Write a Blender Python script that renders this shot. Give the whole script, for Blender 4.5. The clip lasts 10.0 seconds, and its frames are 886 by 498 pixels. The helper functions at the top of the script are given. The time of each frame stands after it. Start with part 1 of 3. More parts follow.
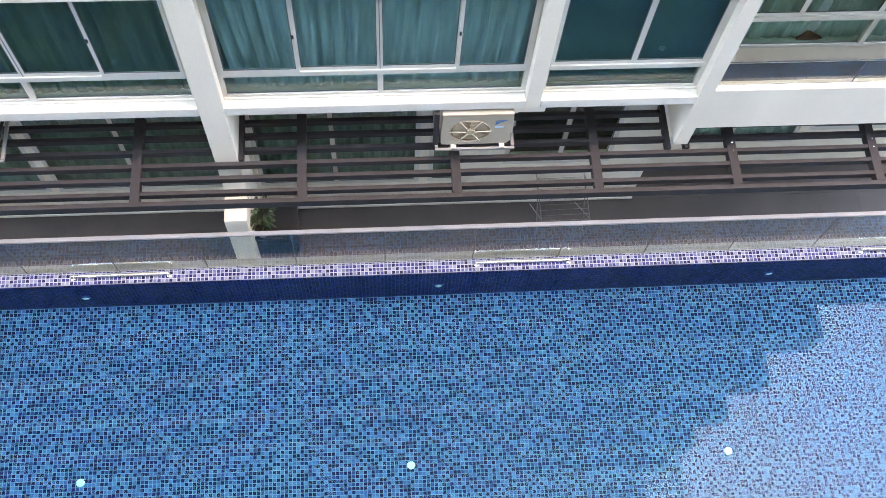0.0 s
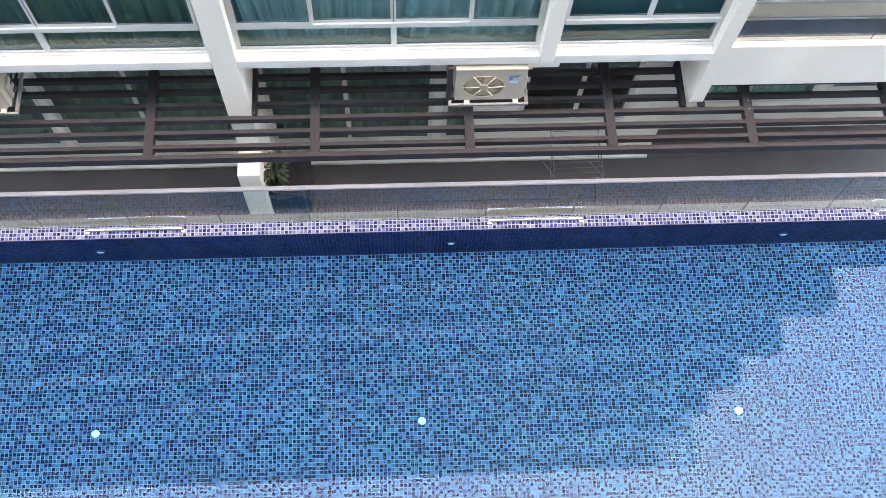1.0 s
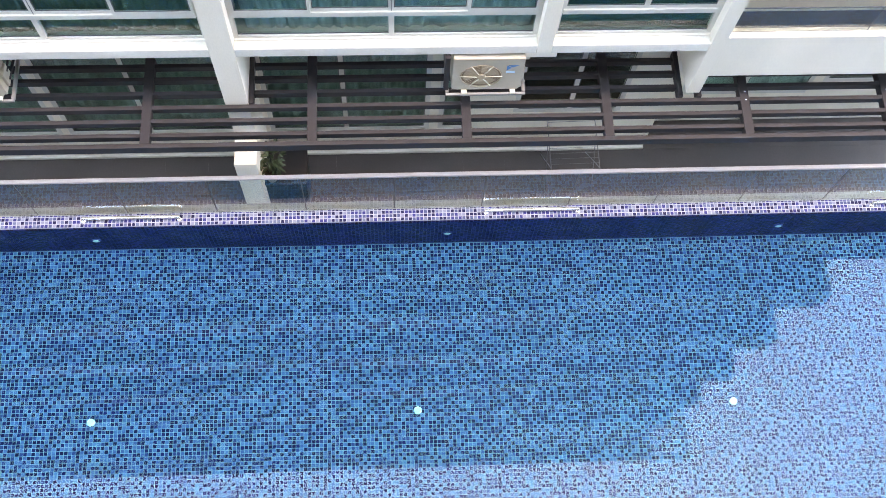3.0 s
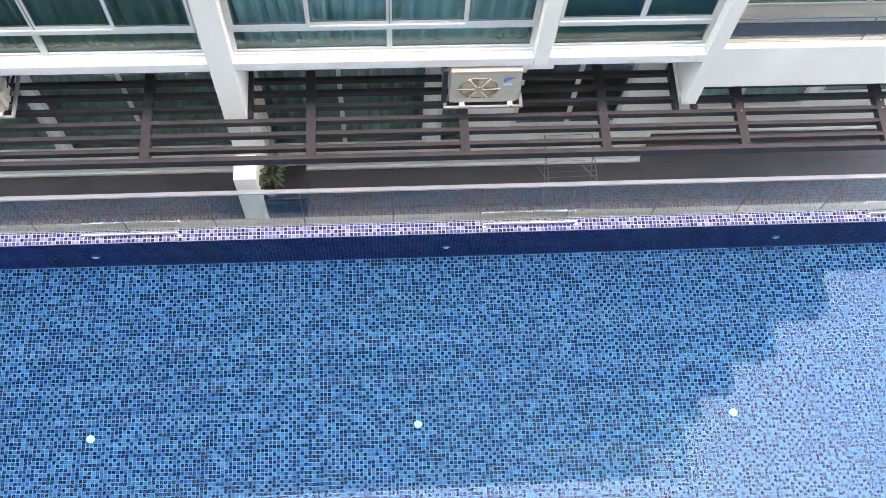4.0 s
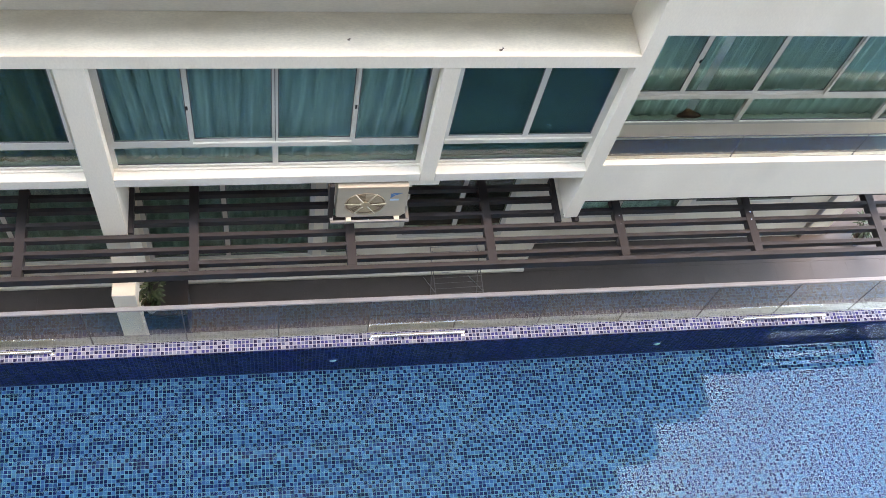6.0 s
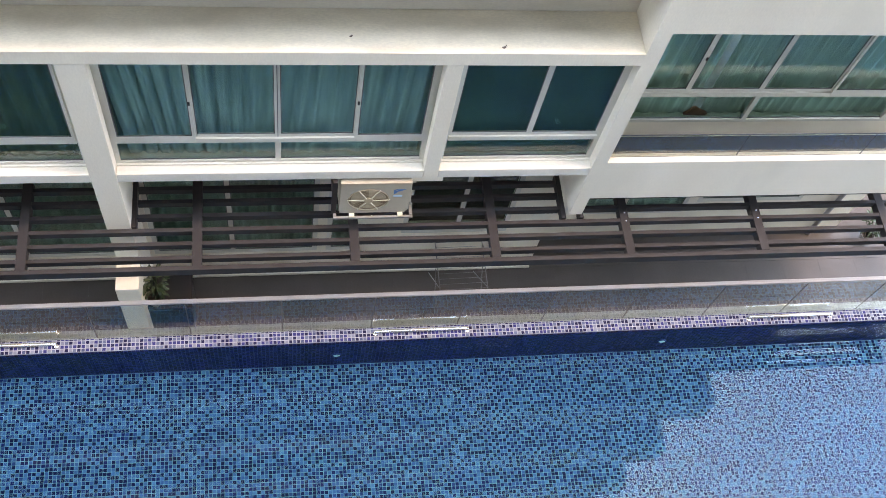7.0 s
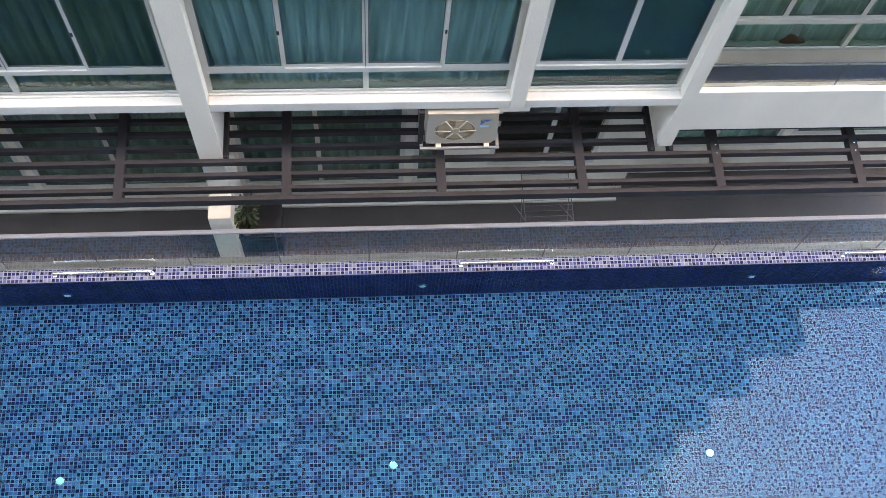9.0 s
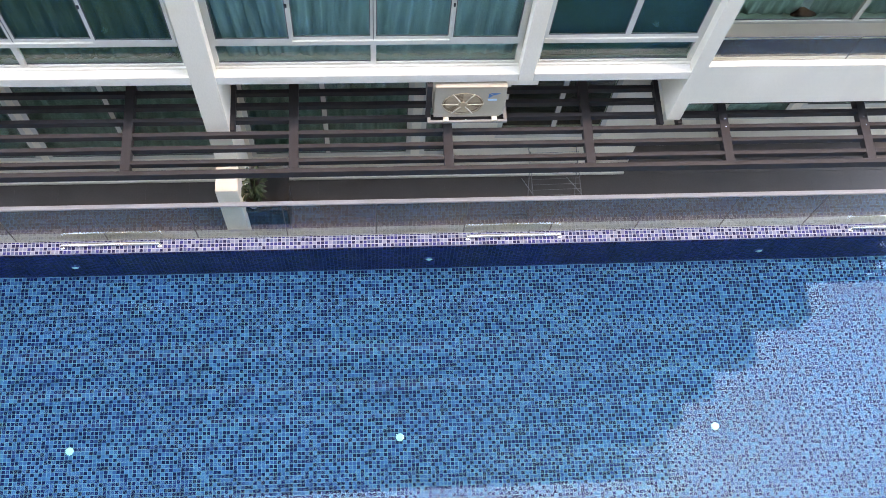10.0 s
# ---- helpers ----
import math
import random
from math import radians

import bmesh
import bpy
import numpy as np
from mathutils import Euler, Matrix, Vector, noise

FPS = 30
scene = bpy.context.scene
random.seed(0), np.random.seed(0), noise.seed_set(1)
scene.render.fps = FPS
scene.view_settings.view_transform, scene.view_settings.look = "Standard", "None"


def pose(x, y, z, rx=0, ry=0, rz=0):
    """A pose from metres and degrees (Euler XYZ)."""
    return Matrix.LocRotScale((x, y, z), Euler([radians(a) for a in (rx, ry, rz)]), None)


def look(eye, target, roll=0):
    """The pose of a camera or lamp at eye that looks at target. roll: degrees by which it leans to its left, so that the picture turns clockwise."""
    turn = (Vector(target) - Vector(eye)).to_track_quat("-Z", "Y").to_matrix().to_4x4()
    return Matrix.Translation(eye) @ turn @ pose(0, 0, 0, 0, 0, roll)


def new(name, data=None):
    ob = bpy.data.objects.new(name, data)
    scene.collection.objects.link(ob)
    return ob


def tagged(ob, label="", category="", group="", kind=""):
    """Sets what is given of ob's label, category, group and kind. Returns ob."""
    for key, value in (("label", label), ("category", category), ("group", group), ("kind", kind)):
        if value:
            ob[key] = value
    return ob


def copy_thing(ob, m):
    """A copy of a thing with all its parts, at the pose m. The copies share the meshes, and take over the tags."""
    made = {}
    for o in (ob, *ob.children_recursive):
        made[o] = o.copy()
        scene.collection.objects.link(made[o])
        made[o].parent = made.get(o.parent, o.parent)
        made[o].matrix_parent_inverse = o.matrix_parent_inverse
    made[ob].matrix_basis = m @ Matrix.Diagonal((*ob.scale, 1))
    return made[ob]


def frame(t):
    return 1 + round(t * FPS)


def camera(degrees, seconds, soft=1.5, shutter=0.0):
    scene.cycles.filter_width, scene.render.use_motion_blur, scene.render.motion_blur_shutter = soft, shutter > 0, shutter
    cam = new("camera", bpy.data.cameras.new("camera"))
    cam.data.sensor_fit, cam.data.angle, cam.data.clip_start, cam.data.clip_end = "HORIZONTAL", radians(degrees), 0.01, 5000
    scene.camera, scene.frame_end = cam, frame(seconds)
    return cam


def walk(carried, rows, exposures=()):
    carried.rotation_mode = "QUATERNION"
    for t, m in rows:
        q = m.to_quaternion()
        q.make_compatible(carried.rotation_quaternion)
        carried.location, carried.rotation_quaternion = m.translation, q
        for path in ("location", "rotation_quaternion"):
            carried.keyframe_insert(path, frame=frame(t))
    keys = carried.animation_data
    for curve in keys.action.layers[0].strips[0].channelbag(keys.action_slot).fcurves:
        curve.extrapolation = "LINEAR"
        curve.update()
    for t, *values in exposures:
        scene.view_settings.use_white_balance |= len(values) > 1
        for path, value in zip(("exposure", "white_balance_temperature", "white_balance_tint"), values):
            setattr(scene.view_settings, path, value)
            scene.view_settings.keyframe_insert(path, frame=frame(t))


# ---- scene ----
cam = camera(46.5, 10.0, soft=0.85)
PATH = [
    (0, (-0.097, -5.278, 12.523), (0.03, -4.484, 10.692), 6.4),
    (0.5, (-0.097, -5.341, 12.503), (0.014, -4.607, 10.646), 6.0),
    (1, (-0.056, -5.384, 12.484), (0.038, -4.65, 10.626), 5.3),
    (1.5, (-0.078, -5.369, 12.489), (0.017, -4.635, 10.631), 5.6),
    (2, (-0.078, -5.374, 12.499), (0.019, -4.649, 10.637), 5.8),
    (2.5, (-0.085, -5.377, 12.489), (0.018, -4.657, 10.625), 6.3),
    (4, (-0.123, -5.557, 12.466), (-0.01, -4.795, 10.621), 6.1),
    (4.3, (-0.15, -5.557, 12.461), (0.032, -4.697, 10.664), 8.6),
    (4.5, (-0.163, -5.539, 12.46), (0.049, -4.636, 10.688), 9.4),
    (5, (-0.202, -5.447, 12.479), (0.083, -4.504, 10.738), 12.9),
    (5.5, (-0.219, -5.411, 12.482), (0.128, -4.487, 10.743), 16.2),
    (7, (-0.068, -5.291, 12.506), (0.254, -4.389, 10.75), 15.9),
    (7.5, (-0.106, -5.368, 12.49), (0.143, -4.511, 10.701), 13.1),
    (8, (-0.084, -5.351, 12.473), (0.112, -4.516, 10.667), 10.6),
    (8.5, (-0.077, -5.372, 12.495), (0.088, -4.554, 10.677), 9.0),
    (9, (-0.086, -5.373, 12.492), (0.07, -4.567, 10.668), 8.6),
    (9.5, (-0.082, -5.366, 12.502), (0.063, -4.574, 10.671), 8.1),
    (10, (-0.105, -5.315, 12.503), (0.039, -4.564, 10.655), 8.7),
]
BRIGHT, TINT = 1.78, 32
walk(cam, [(t, look(eye, target, roll)) for t, eye, target, roll in PATH],
     [(t, BRIGHT + more, kelvin, TINT) for t, more, kelvin in (
         (0.0, 0.12, 11000), (2.5, 0.20, 10800), (4.0, 0.26, 10800), (4.5, -0.06, 11800), (5.5, -0.24, 12300), (7.0, -0.30, 12300), (7.5, -0.36, 11500),
         (9.0, -0.37, 10800), (10.0, -0.06, 10800))])

# ---- light ----
world = bpy.data.worlds.new("sky")
scene.world = world
world.use_nodes = True
wn, wl = world.node_tree.nodes, world.node_tree.links
wn.clear()
sky = wn.new("ShaderNodeTexSky")
sky.sky_type, sky.sun_disc = "NISHITA", False
SUN_ELEVATION, SUN_TURN = 77.0, 95.0
CLOUD = (7.7, 15.0, 26.5)
CLEAR = 0.35
sky.sun_elevation, sky.sun_rotation = radians(SUN_ELEVATION), radians(SUN_TURN)
sky.air_density, sky.dust_density, sky.ozone_density = 1.0, 2.0, 2.5
background = wn.new("ShaderNodeBackground")
background.inputs["Strength"].default_value = 0.15
wout = wn.new("ShaderNodeOutputWorld")
# thin bright cloud, a little brighter away from the zenith
def sky_node(kind, *links, **settings):
    n = wn.new(kind)
    for k, v in links:
        if isinstance(v, bpy.types.NodeSocket):
            wl.new(v, n.inputs[k])
        else:
            n.inputs[k].default_value = v
    return n


high = sky_node("ShaderNodeSeparateXYZ", (0, wn.new("ShaderNodeTexCoord").outputs["Generated"]))
rise = wn.new("ShaderNodeMapRange")
rise.inputs["From Min"].default_value, rise.inputs["From Max"].default_value = 0.70, 1.0
rise.inputs["To Min"].default_value, rise.inputs["To Max"].default_value = 1.12, 0.86
wl.new(high.outputs["Z"], rise.inputs["Value"])
veil = sky_node("ShaderNodeVectorMath", (0, CLOUD))
veil.operation = "SCALE"
wl.new(rise.outputs["Result"], veil.inputs["Scale"])
both = wn.new("ShaderNodeVectorMath")
clear = wn.new("ShaderNodeVectorMath")
clear.operation = "SCALE"
clear.inputs["Scale"].default_value = CLEAR
wl.new(sky.outputs["Color"], clear.inputs[0])
wl.new(clear.outputs["Vector"], both.inputs[0])
wl.new(veil.outputs["Vector"], both.inputs[1])
wl.new(both.outputs["Vector"], background.inputs["Color"])
wl.new(background.outputs["Background"], wout.inputs["Surface"])

sun = new("sun", bpy.data.lights.new("sun", "SUN"))
sun.data.energy, sun.data.angle, sun.data.color = 0.85, radians(10), (1.0, 0.84, 0.62)
sun_way = Vector((math.sin(radians(SUN_TURN)) * math.cos(radians(SUN_ELEVATION)),
                  math.cos(radians(SUN_TURN)) * math.cos(radians(SUN_ELEVATION)), math.sin(radians(SUN_ELEVATION))))
sun.matrix_world = look(sun_way * 40, (0, 0, 0))


# ---- materials ----
def material(name, colour, rough=0.6, metal=0.0, spots=0.12, scale=3.0, grain=0.05, grain_scale=60.0, bump=0.0, bump_scale=80.0,
             stain=None, stain_scale=1.5, stain_at=(0.5, 0.75), stretch=(1, 1, 1)):
    """Paint, stone or metal with broad blotches, fine grain, optional stains and relief."""
    m = bpy.data.materials.new(name)
    m.use_nodes = True
    n, l = m.node_tree.nodes, m.node_tree.links
    b = n["Principled BSDF"]
    geo = n.new("ShaderNodeNewGeometry")
    mapping = n.new("ShaderNodeMapping")
    mapping.inputs["Scale"].default_value = stretch
    l.new(geo.outputs["Position"], mapping.inputs["Vector"])

    def noisy(s, detail=4.0):
        t = n.new("ShaderNodeTexNoise")
        t.inputs["Scale"].default_value, t.inputs["Detail"].default_value = s, detail
        l.new(mapping.outputs["Vector"], t.inputs["Vector"])
        return t.outputs["Fac"]

    def spread(fac, amount):
        r = n.new("ShaderNodeMapRange")
        r.inputs["From Min"].default_value, r.inputs["From Max"].default_value = 0.3, 0.7
        r.inputs["To Min"].default_value, r.inputs["To Max"].default_value = 1 - amount, 1 + amount
        l.new(fac, r.inputs["Value"])
        return r.outputs["Result"]

    mul = n.new("ShaderNodeMath")
    mul.operation = "MULTIPLY"
    l.new(spread(noisy(scale), spots), mul.inputs[0])
    l.new(spread(noisy(grain_scale, 2.0), grain), mul.inputs[1])
    tint = n.new("ShaderNodeVectorMath")
    tint.operation = "SCALE"
    tint.inputs[0].default_value = colour
    l.new(mul.outputs[0], tint.inputs["Scale"])
    result = tint.outputs["Vector"]
    if stain:
        mix = n.new("ShaderNodeMix")
        mix.data_type = "RGBA"
        mix.inputs["B"].default_value = (*stain, 1)
        r = n.new("ShaderNodeMapRange")
        r.inputs["From Min"].default_value, r.inputs["From Max"].default_value = stain_at
        l.new(noisy(stain_scale, 6.0), r.inputs["Value"])
        l.new(r.outputs["Result"], mix.inputs["Factor"])
        l.new(result, mix.inputs["A"])
        result = mix.outputs["Result"]
    l.new(result, b.inputs["Base Color"])
    r = n.new("ShaderNodeMapRange")
    r.inputs["To Min"].default_value, r.inputs["To Max"].default_value = max(rough - 0.12, 0.02), min(rough + 0.12, 1)
    l.new(noisy(scale * 2.3), r.inputs["Value"])
    l.new(r.outputs["Result"], b.inputs["Roughness"])
    b.inputs["Metallic"].default_value = metal
    if bump:
        bm = n.new("ShaderNodeBump")
        bm.inputs["Strength"].default_value, bm.inputs["Distance"].default_value = bump, 0.01
        l.new(noisy(bump_scale, 3.0), bm.inputs["Height"])
        l.new(bm.outputs["Normal"], b.inputs["Normal"])
    return m


def mosaic_material(name, shades, island, rough=0.25, shine=0.5):
    """Glazed mosaic: each tile takes one of the shades at random. shades: (share up to, colour)."""
    m = bpy.data.materials.new(name)
    m.use_nodes = True
    n, l = m.node_tree.nodes, m.node_tree.links
    b = n["Principled BSDF"]
    if island:
        pick = n.new("ShaderNodeNewGeometry").outputs["Random Per Island"]
    else:
        pick = n.new("ShaderNodeObjectInfo").outputs["Random"]
    ramp = n.new("ShaderNodeValToRGB")
    ramp.color_ramp.interpolation = "CONSTANT"
    e = ramp.color_ramp.elements
    while len(e) < len(shades):
        e.new(0.5)
    start = 0.0
    for i, (upto, c) in enumerate(shades):
        e[i].position, e[i].color = start, (*c, 1)
        start = upto
    l.new(pick, ramp.inputs["Fac"])
    geo = n.new("ShaderNodeNewGeometry")
    t = n.new("ShaderNodeTexNoise")
    t.inputs["Scale"].default_value, t.inputs["Detail"].default_value = 35.0, 4.0
    l.new(geo.outputs["Position"], t.inputs["Vector"])
    r = n.new("ShaderNodeMapRange")
    r.inputs["To Min"].default_value, r.inputs["To Max"].default_value = 0.75, 1.25
    l.new(t.outputs["Fac"], r.inputs["Value"])
    s = n.new("ShaderNodeVectorMath")
    s.operation = "SCALE"
    l.new(ramp.outputs["Color"], s.inputs[0])
    l.new(r.outputs["Result"], s.inputs["Scale"])
    l.new(s.outputs["Vector"], b.inputs["Base Color"])
    b.inputs["Roughness"].default_value = rough
    b.inputs["Specular IOR Level"].default_value = shine
    return m


def glass_material(name, colour, rough=0.0, ior=1.5):
    m = bpy.data.materials.new(name)
    m.use_nodes = True
    b = m.node_tree.nodes["Principled BSDF"]
    b.inputs["Base Color"].default_value = (*colour, 1)
    b.inputs["Roughness"].default_value = rough
    b.inputs["IOR"].default_value = ior
    b.inputs["Transmission Weight"].default_value = 1.0
    return m


def water_material():
    m = bpy.data.materials.new("pool_water")
    m.use_nodes = True
    n, l = m.node_tree.nodes, m.node_tree.links
    n.remove(n["Principled BSDF"])
    out = n["Material Output"]
    refraction = n.new("ShaderNodeBsdfRefraction")
    refraction.inputs["Color"].default_value = (0.30, 0.90, 1.0, 1)
    refraction.inputs["IOR"].default_value, refraction.inputs["Roughness"].default_value = 1.33, 0.0
    gloss = n.new("ShaderNodeBsdfGlossy")
    gloss.inputs["Roughness"].default_value = 0.0
    fresnel = n.new("ShaderNodeFresnel")
    fresnel.inputs["IOR"].default_value = WATER_GLOSS
    geo = n.new("ShaderNodeNewGeometry")
    bump = n.new("ShaderNodeBump")
    bump.inputs["Strength"].default_value, bump.inputs["Distance"].default_value = 0.005, 0.02
    t = n.new("ShaderNodeTexNoise")
    t.inputs["Scale"].default_value, t.inputs["Detail"].default_value = 14.0, 3.0
    l.new(geo.outputs["Position"], t.inputs["Vector"])
    l.new(t.outputs["Fac"], bump.inputs["Height"])
    for node in (refraction, gloss, fresnel):
        l.new(bump.outputs["Normal"], node.inputs["Normal"])
    mix = n.new("ShaderNodeMixShader")
    l.new(fresnel.outputs["Fac"], mix.inputs["Fac"])
    l.new(refraction.outputs["BSDF"], mix.inputs[1])
    l.new(gloss.outputs["BSDF"], mix.inputs[2])
    l.new(mix.outputs["Shader"], out.inputs["Surface"])
    return m


WATER_GLOSS = 1.41
WHITE = material("white_paint", (0.82, 0.72, 0.585), 0.7, spots=0.04, scale=1.2, grain=0.03, bump=0.15, bump_scale=120,
                 stain=(0.61, 0.56, 0.46), stain_scale=0.9, stain_at=(0.55, 0.95), stretch=(1, 1, 0.35))
LEDGE_WHITE = material("ledge_paint", (0.70, 0.645, 0.555), 0.7, spots=0.05, scale=2.0, grain=0.04, bump=0.15, bump_scale=120,
                       stain=(0.55, 0.48, 0.36), stain_scale=3.0, stain_at=(0.58, 0.9), stretch=(0.4, 1, 1))
HOOD_CREAM = material("weathered_cream_paint", (0.82, 0.71, 0.55), 0.8, spots=0.08, scale=1.5, grain=0.06, bump=0.25, bump_scale=90,
                      stain=(0.60, 0.50, 0.37), stain_scale=2.2, stain_at=(0.45, 0.85), stretch=(0.5, 1.2, 1))
ALU = material("white_aluminium", (0.61, 0.57, 0.49), 0.4, spots=0.04, scale=4, grain=0.03)
ALU_GREY = material("grey_rubber_seal", (0.10, 0.10, 0.10), 0.6)
PERGOLA = material("dark_brown_painted_steel", (0.021, 0.0165, 0.0170), 0.6, spots=0.15, scale=2.5, grain=0.08, bump=0.08)
PAVING = material("dark_grey_paving", (0.068, 0.054, 0.048), 0.6, spots=0.14, scale=1.3, grain=0.07, grain_scale=40, bump=0.1,
                  stain=(0.055, 0.048, 0.045), stain_scale=1.1, stain_at=(0.5, 0.8))
GROUT_DARK = material("dark_joint", (0.075, 0.060, 0.054), 0.9)
GROUND = material("grey_ground", (0.16, 0.15, 0.14), 0.9, spots=0.2, scale=0.4, bump=0.3)
CURB = material("pale_curb_stone", (0.30, 0.33, 0.30), 0.6, spots=0.08, scale=3, grain=0.07, bump=0.1)
STEEL = material("brushed_steel", (0.86, 0.84, 0.82), 0.22, 1.0, spots=0.06, scale=6)
RAIL = material("satin_rail", (0.34, 0.31, 0.29), 0.55, 0.0, spots=0.06, scale=2)
AC_WHITE = material("ivory_sheet_metal", (0.44, 0.375, 0.285), 0.45, spots=0.05, scale=5, grain=0.03, stain=(0.5, 0.46, 0.38), stain_scale=6, stain_at=(0.6, 0.9))
AC_DARK = material("rusty_dark_coil", (0.27, 0.185, 0.12), 0.7, spots=0.3, scale=9)
AC_TAN = material("tan_plastic_fan", (0.46, 0.35, 0.23), 0.55, spots=0.12, scale=9)
AC_GUARD = material("cream_fan_guard", (0.60, 0.54, 0.42), 0.45)
BADGE = material("blue_badge", (0.02, 0.16, 0.33), 0.4)
BADGE_PALE = material("pale_blue_badge", (0.30, 0.50, 0.62), 0.4)
BRACKET = material("galvanised_bracket", (0.30, 0.29, 0.27), 0.5, 0.4)
WIRE = material("grey_coated_wire", (0.16, 0.15, 0.145), 0.5)
BLACK = material("black_plastic", (0.012, 0.012, 0.013), 0.45)
POT = material("grey_pot", (0.30, 0.29, 0.28), 0.7)
LEAF = material("dark_green_leaf", (0.018, 0.042, 0.014), 0.45, spots=0.3, scale=12)
DRY_LEAF = material("grey_brown_dry_leaf", (0.17, 0.12, 0.09), 0.9, spots=0.2, scale=30)
SOIL = material("soil", (0.05, 0.035, 0.025), 0.95)
RED = material("red_brown_fabric", (0.42, 0.10, 0.05), 0.9, spots=0.2, scale=14)
CURTAIN = material("blue_grey_curtain", (0.50, 0.60, 0.62), 0.9, spots=0.2, scale=3, grain=0.06, stretch=(3, 3, 0.4))
CURTAIN_DARK = material("dark_green_curtain", (0.13, 0.155, 0.095), 0.9, spots=0.2, scale=3, stretch=(3, 3, 0.4))
CURTAIN_GREEN = material("green_grey_curtain", (0.32, 0.345, 0.31), 0.9, spots=0.2, scale=3, stretch=(3, 3, 0.4))
SHEER = material("pale_curtain", (0.64, 0.69, 0.66), 0.9, spots=0.12, scale=3, stretch=(3, 3, 0.4))
BLIND = material("dark_teal_blind", (0.027, 0.10, 0.078), 0.8, spots=0.15, scale=2)
ROOM = material("room_paint", (0.35, 0.35, 0.33), 0.9)
OPPOSITE = material("grey_facade_paint", (0.20, 0.20, 0.19), 0.8, spots=0.15, scale=0.5)
# shade on the undersides of ledges, hoods and balconies, put into a dark colour
UNDERSIDE_SHADE = material("dark_grey_underside_shade", (0.07, 0.074, 0.078), 0.8, spots=0.15, scale=0.8)
GROUT = material("pale_blue_grout", (0.11, 0.235, 0.35), 0.8, spots=0.1)
GROUT_WHITE = material("lavender_white_grout", (0.34, 0.355, 0.385), 0.8, spots=0.06)
LENS = material("white_lamp_lens", (0.55, 0.85, 0.80), 0.3)
FLOOR_DARK = [(0.6, (0.0003, 0.005, 0.055)), (1.0, (0.0006, 0.010, 0.088))]
FLOOR_SHADES = [(0.22, (0.002, 0.041, 0.155)), (0.60, (0.003, 0.083, 0.230)), (0.90, (0.005, 0.110, 0.266)), (1.0, (0.010, 0.140, 0.300))]
WALL_DARK = [(0.5, (0.001, 0.004, 0.030)), (1.0, (0.002, 0.006, 0.045))]
WALL_SHADES = [(0.5, (0.001, 0.015, 0.11)), (1.0, (0.002, 0.030, 0.17))]
COPING_DARK = [(0.6, (0.010, 0.012, 0.055)), (1.0, (0.03, 0.035, 0.15))]
COPING_SHADES = [(0.3, (0.055, 0.075, 0.15)), (0.7, (0.10, 0.13, 0.205)), (1.0, (0.19, 0.21, 0.27))]
FLOOR_TILES = [mosaic_material(n, s, k, 0.3, 0.08) for n, s in (("blue_glass_mosaic", FLOOR_SHADES), ("dark_blue_glass_mosaic", FLOOR_DARK)) for k in (False, True)]
WALL_TILES = [mosaic_material(n, s, k, 0.3, 0.08) for n, s in (("deep_blue_glass_mosaic", WALL_SHADES), ("navy_glass_mosaic", WALL_DARK)) for k in (False, True)]
COPING_TILES = [mosaic_material(n, s, k, 0.4, 0.15) for n, s in (("lavender_mosaic", COPING_SHADES), ("dark_navy_mosaic", COPING_DARK)) for k in (False, True)]
GROUT_BLUE = material("deep_blue_grout", (0.02, 0.075, 0.25), 0.8, spots=0.1)
WATER = water_material()
FENCE_GLASS = glass_material("clear_green_glass", (0.87, 0.96, 0.93), ior=1.42)
WINDOW_GLASS = glass_material("green_tinted_glass", (0.55, 0.84, 0.77), ior=1.36)
DARK_GLASS = material("dark_tinted_glass", (0.012, 0.030, 0.034), 0.10, bump=0.25, bump_scale=1.3)
DARK_GLASS.node_tree.nodes["Principled BSDF"].inputs["Specular IOR Level"].default_value = 0.22


# ---- building blocks ----
def box(bm, x0, x1, y0, y1, z0, z1, bevel=0.0):
    vs = [bm.verts.new(p) for p in ((x0, y0, z0), (x1, y0, z0), (x1, y1, z0), (x0, y1, z0), (x0, y0, z1), (x1, y0, z1), (x1, y1, z1), (x0, y1, z1))]
    fs = [bm.faces.new([vs[i] for i in f]) for f in ((3, 2, 1, 0), (4, 5, 6, 7), (0, 1, 5, 4), (1, 2, 6, 5), (2, 3, 7, 6), (3, 0, 4, 7))]
    if bevel:
        edges = list({e for f in fs for e in f.edges})
        bmesh.ops.bevel(bm, geom=edges, offset=bevel, segments=2, profile=0.6, affect="EDGES")
    return bm


def boxed(*args):
    return box(bmesh.new(), *args)


def rod(bm, a, b, r, sides=10, caps=True):
    a, b = Vector(a), Vector(b)
    q = (b - a).to_track_quat("Z", "Y").to_matrix()
    rings = []
    for p in (a, b):
        rings.append([bm.verts.new(p + q @ Vector((r * math.cos(2 * math.pi * i / sides), r * math.sin(2 * math.pi * i / sides), 0))) for i in range(sides)])
    for i in range(sides):
        f = bm.faces.new([rings[0][i], rings[0][(i + 1) % sides], rings[1][(i + 1) % sides], rings[1][i]])
        f.smooth = True
    if caps:
        bm.faces.new(list(reversed(rings[0])))
        bm.faces.new(rings[1])
    return bm


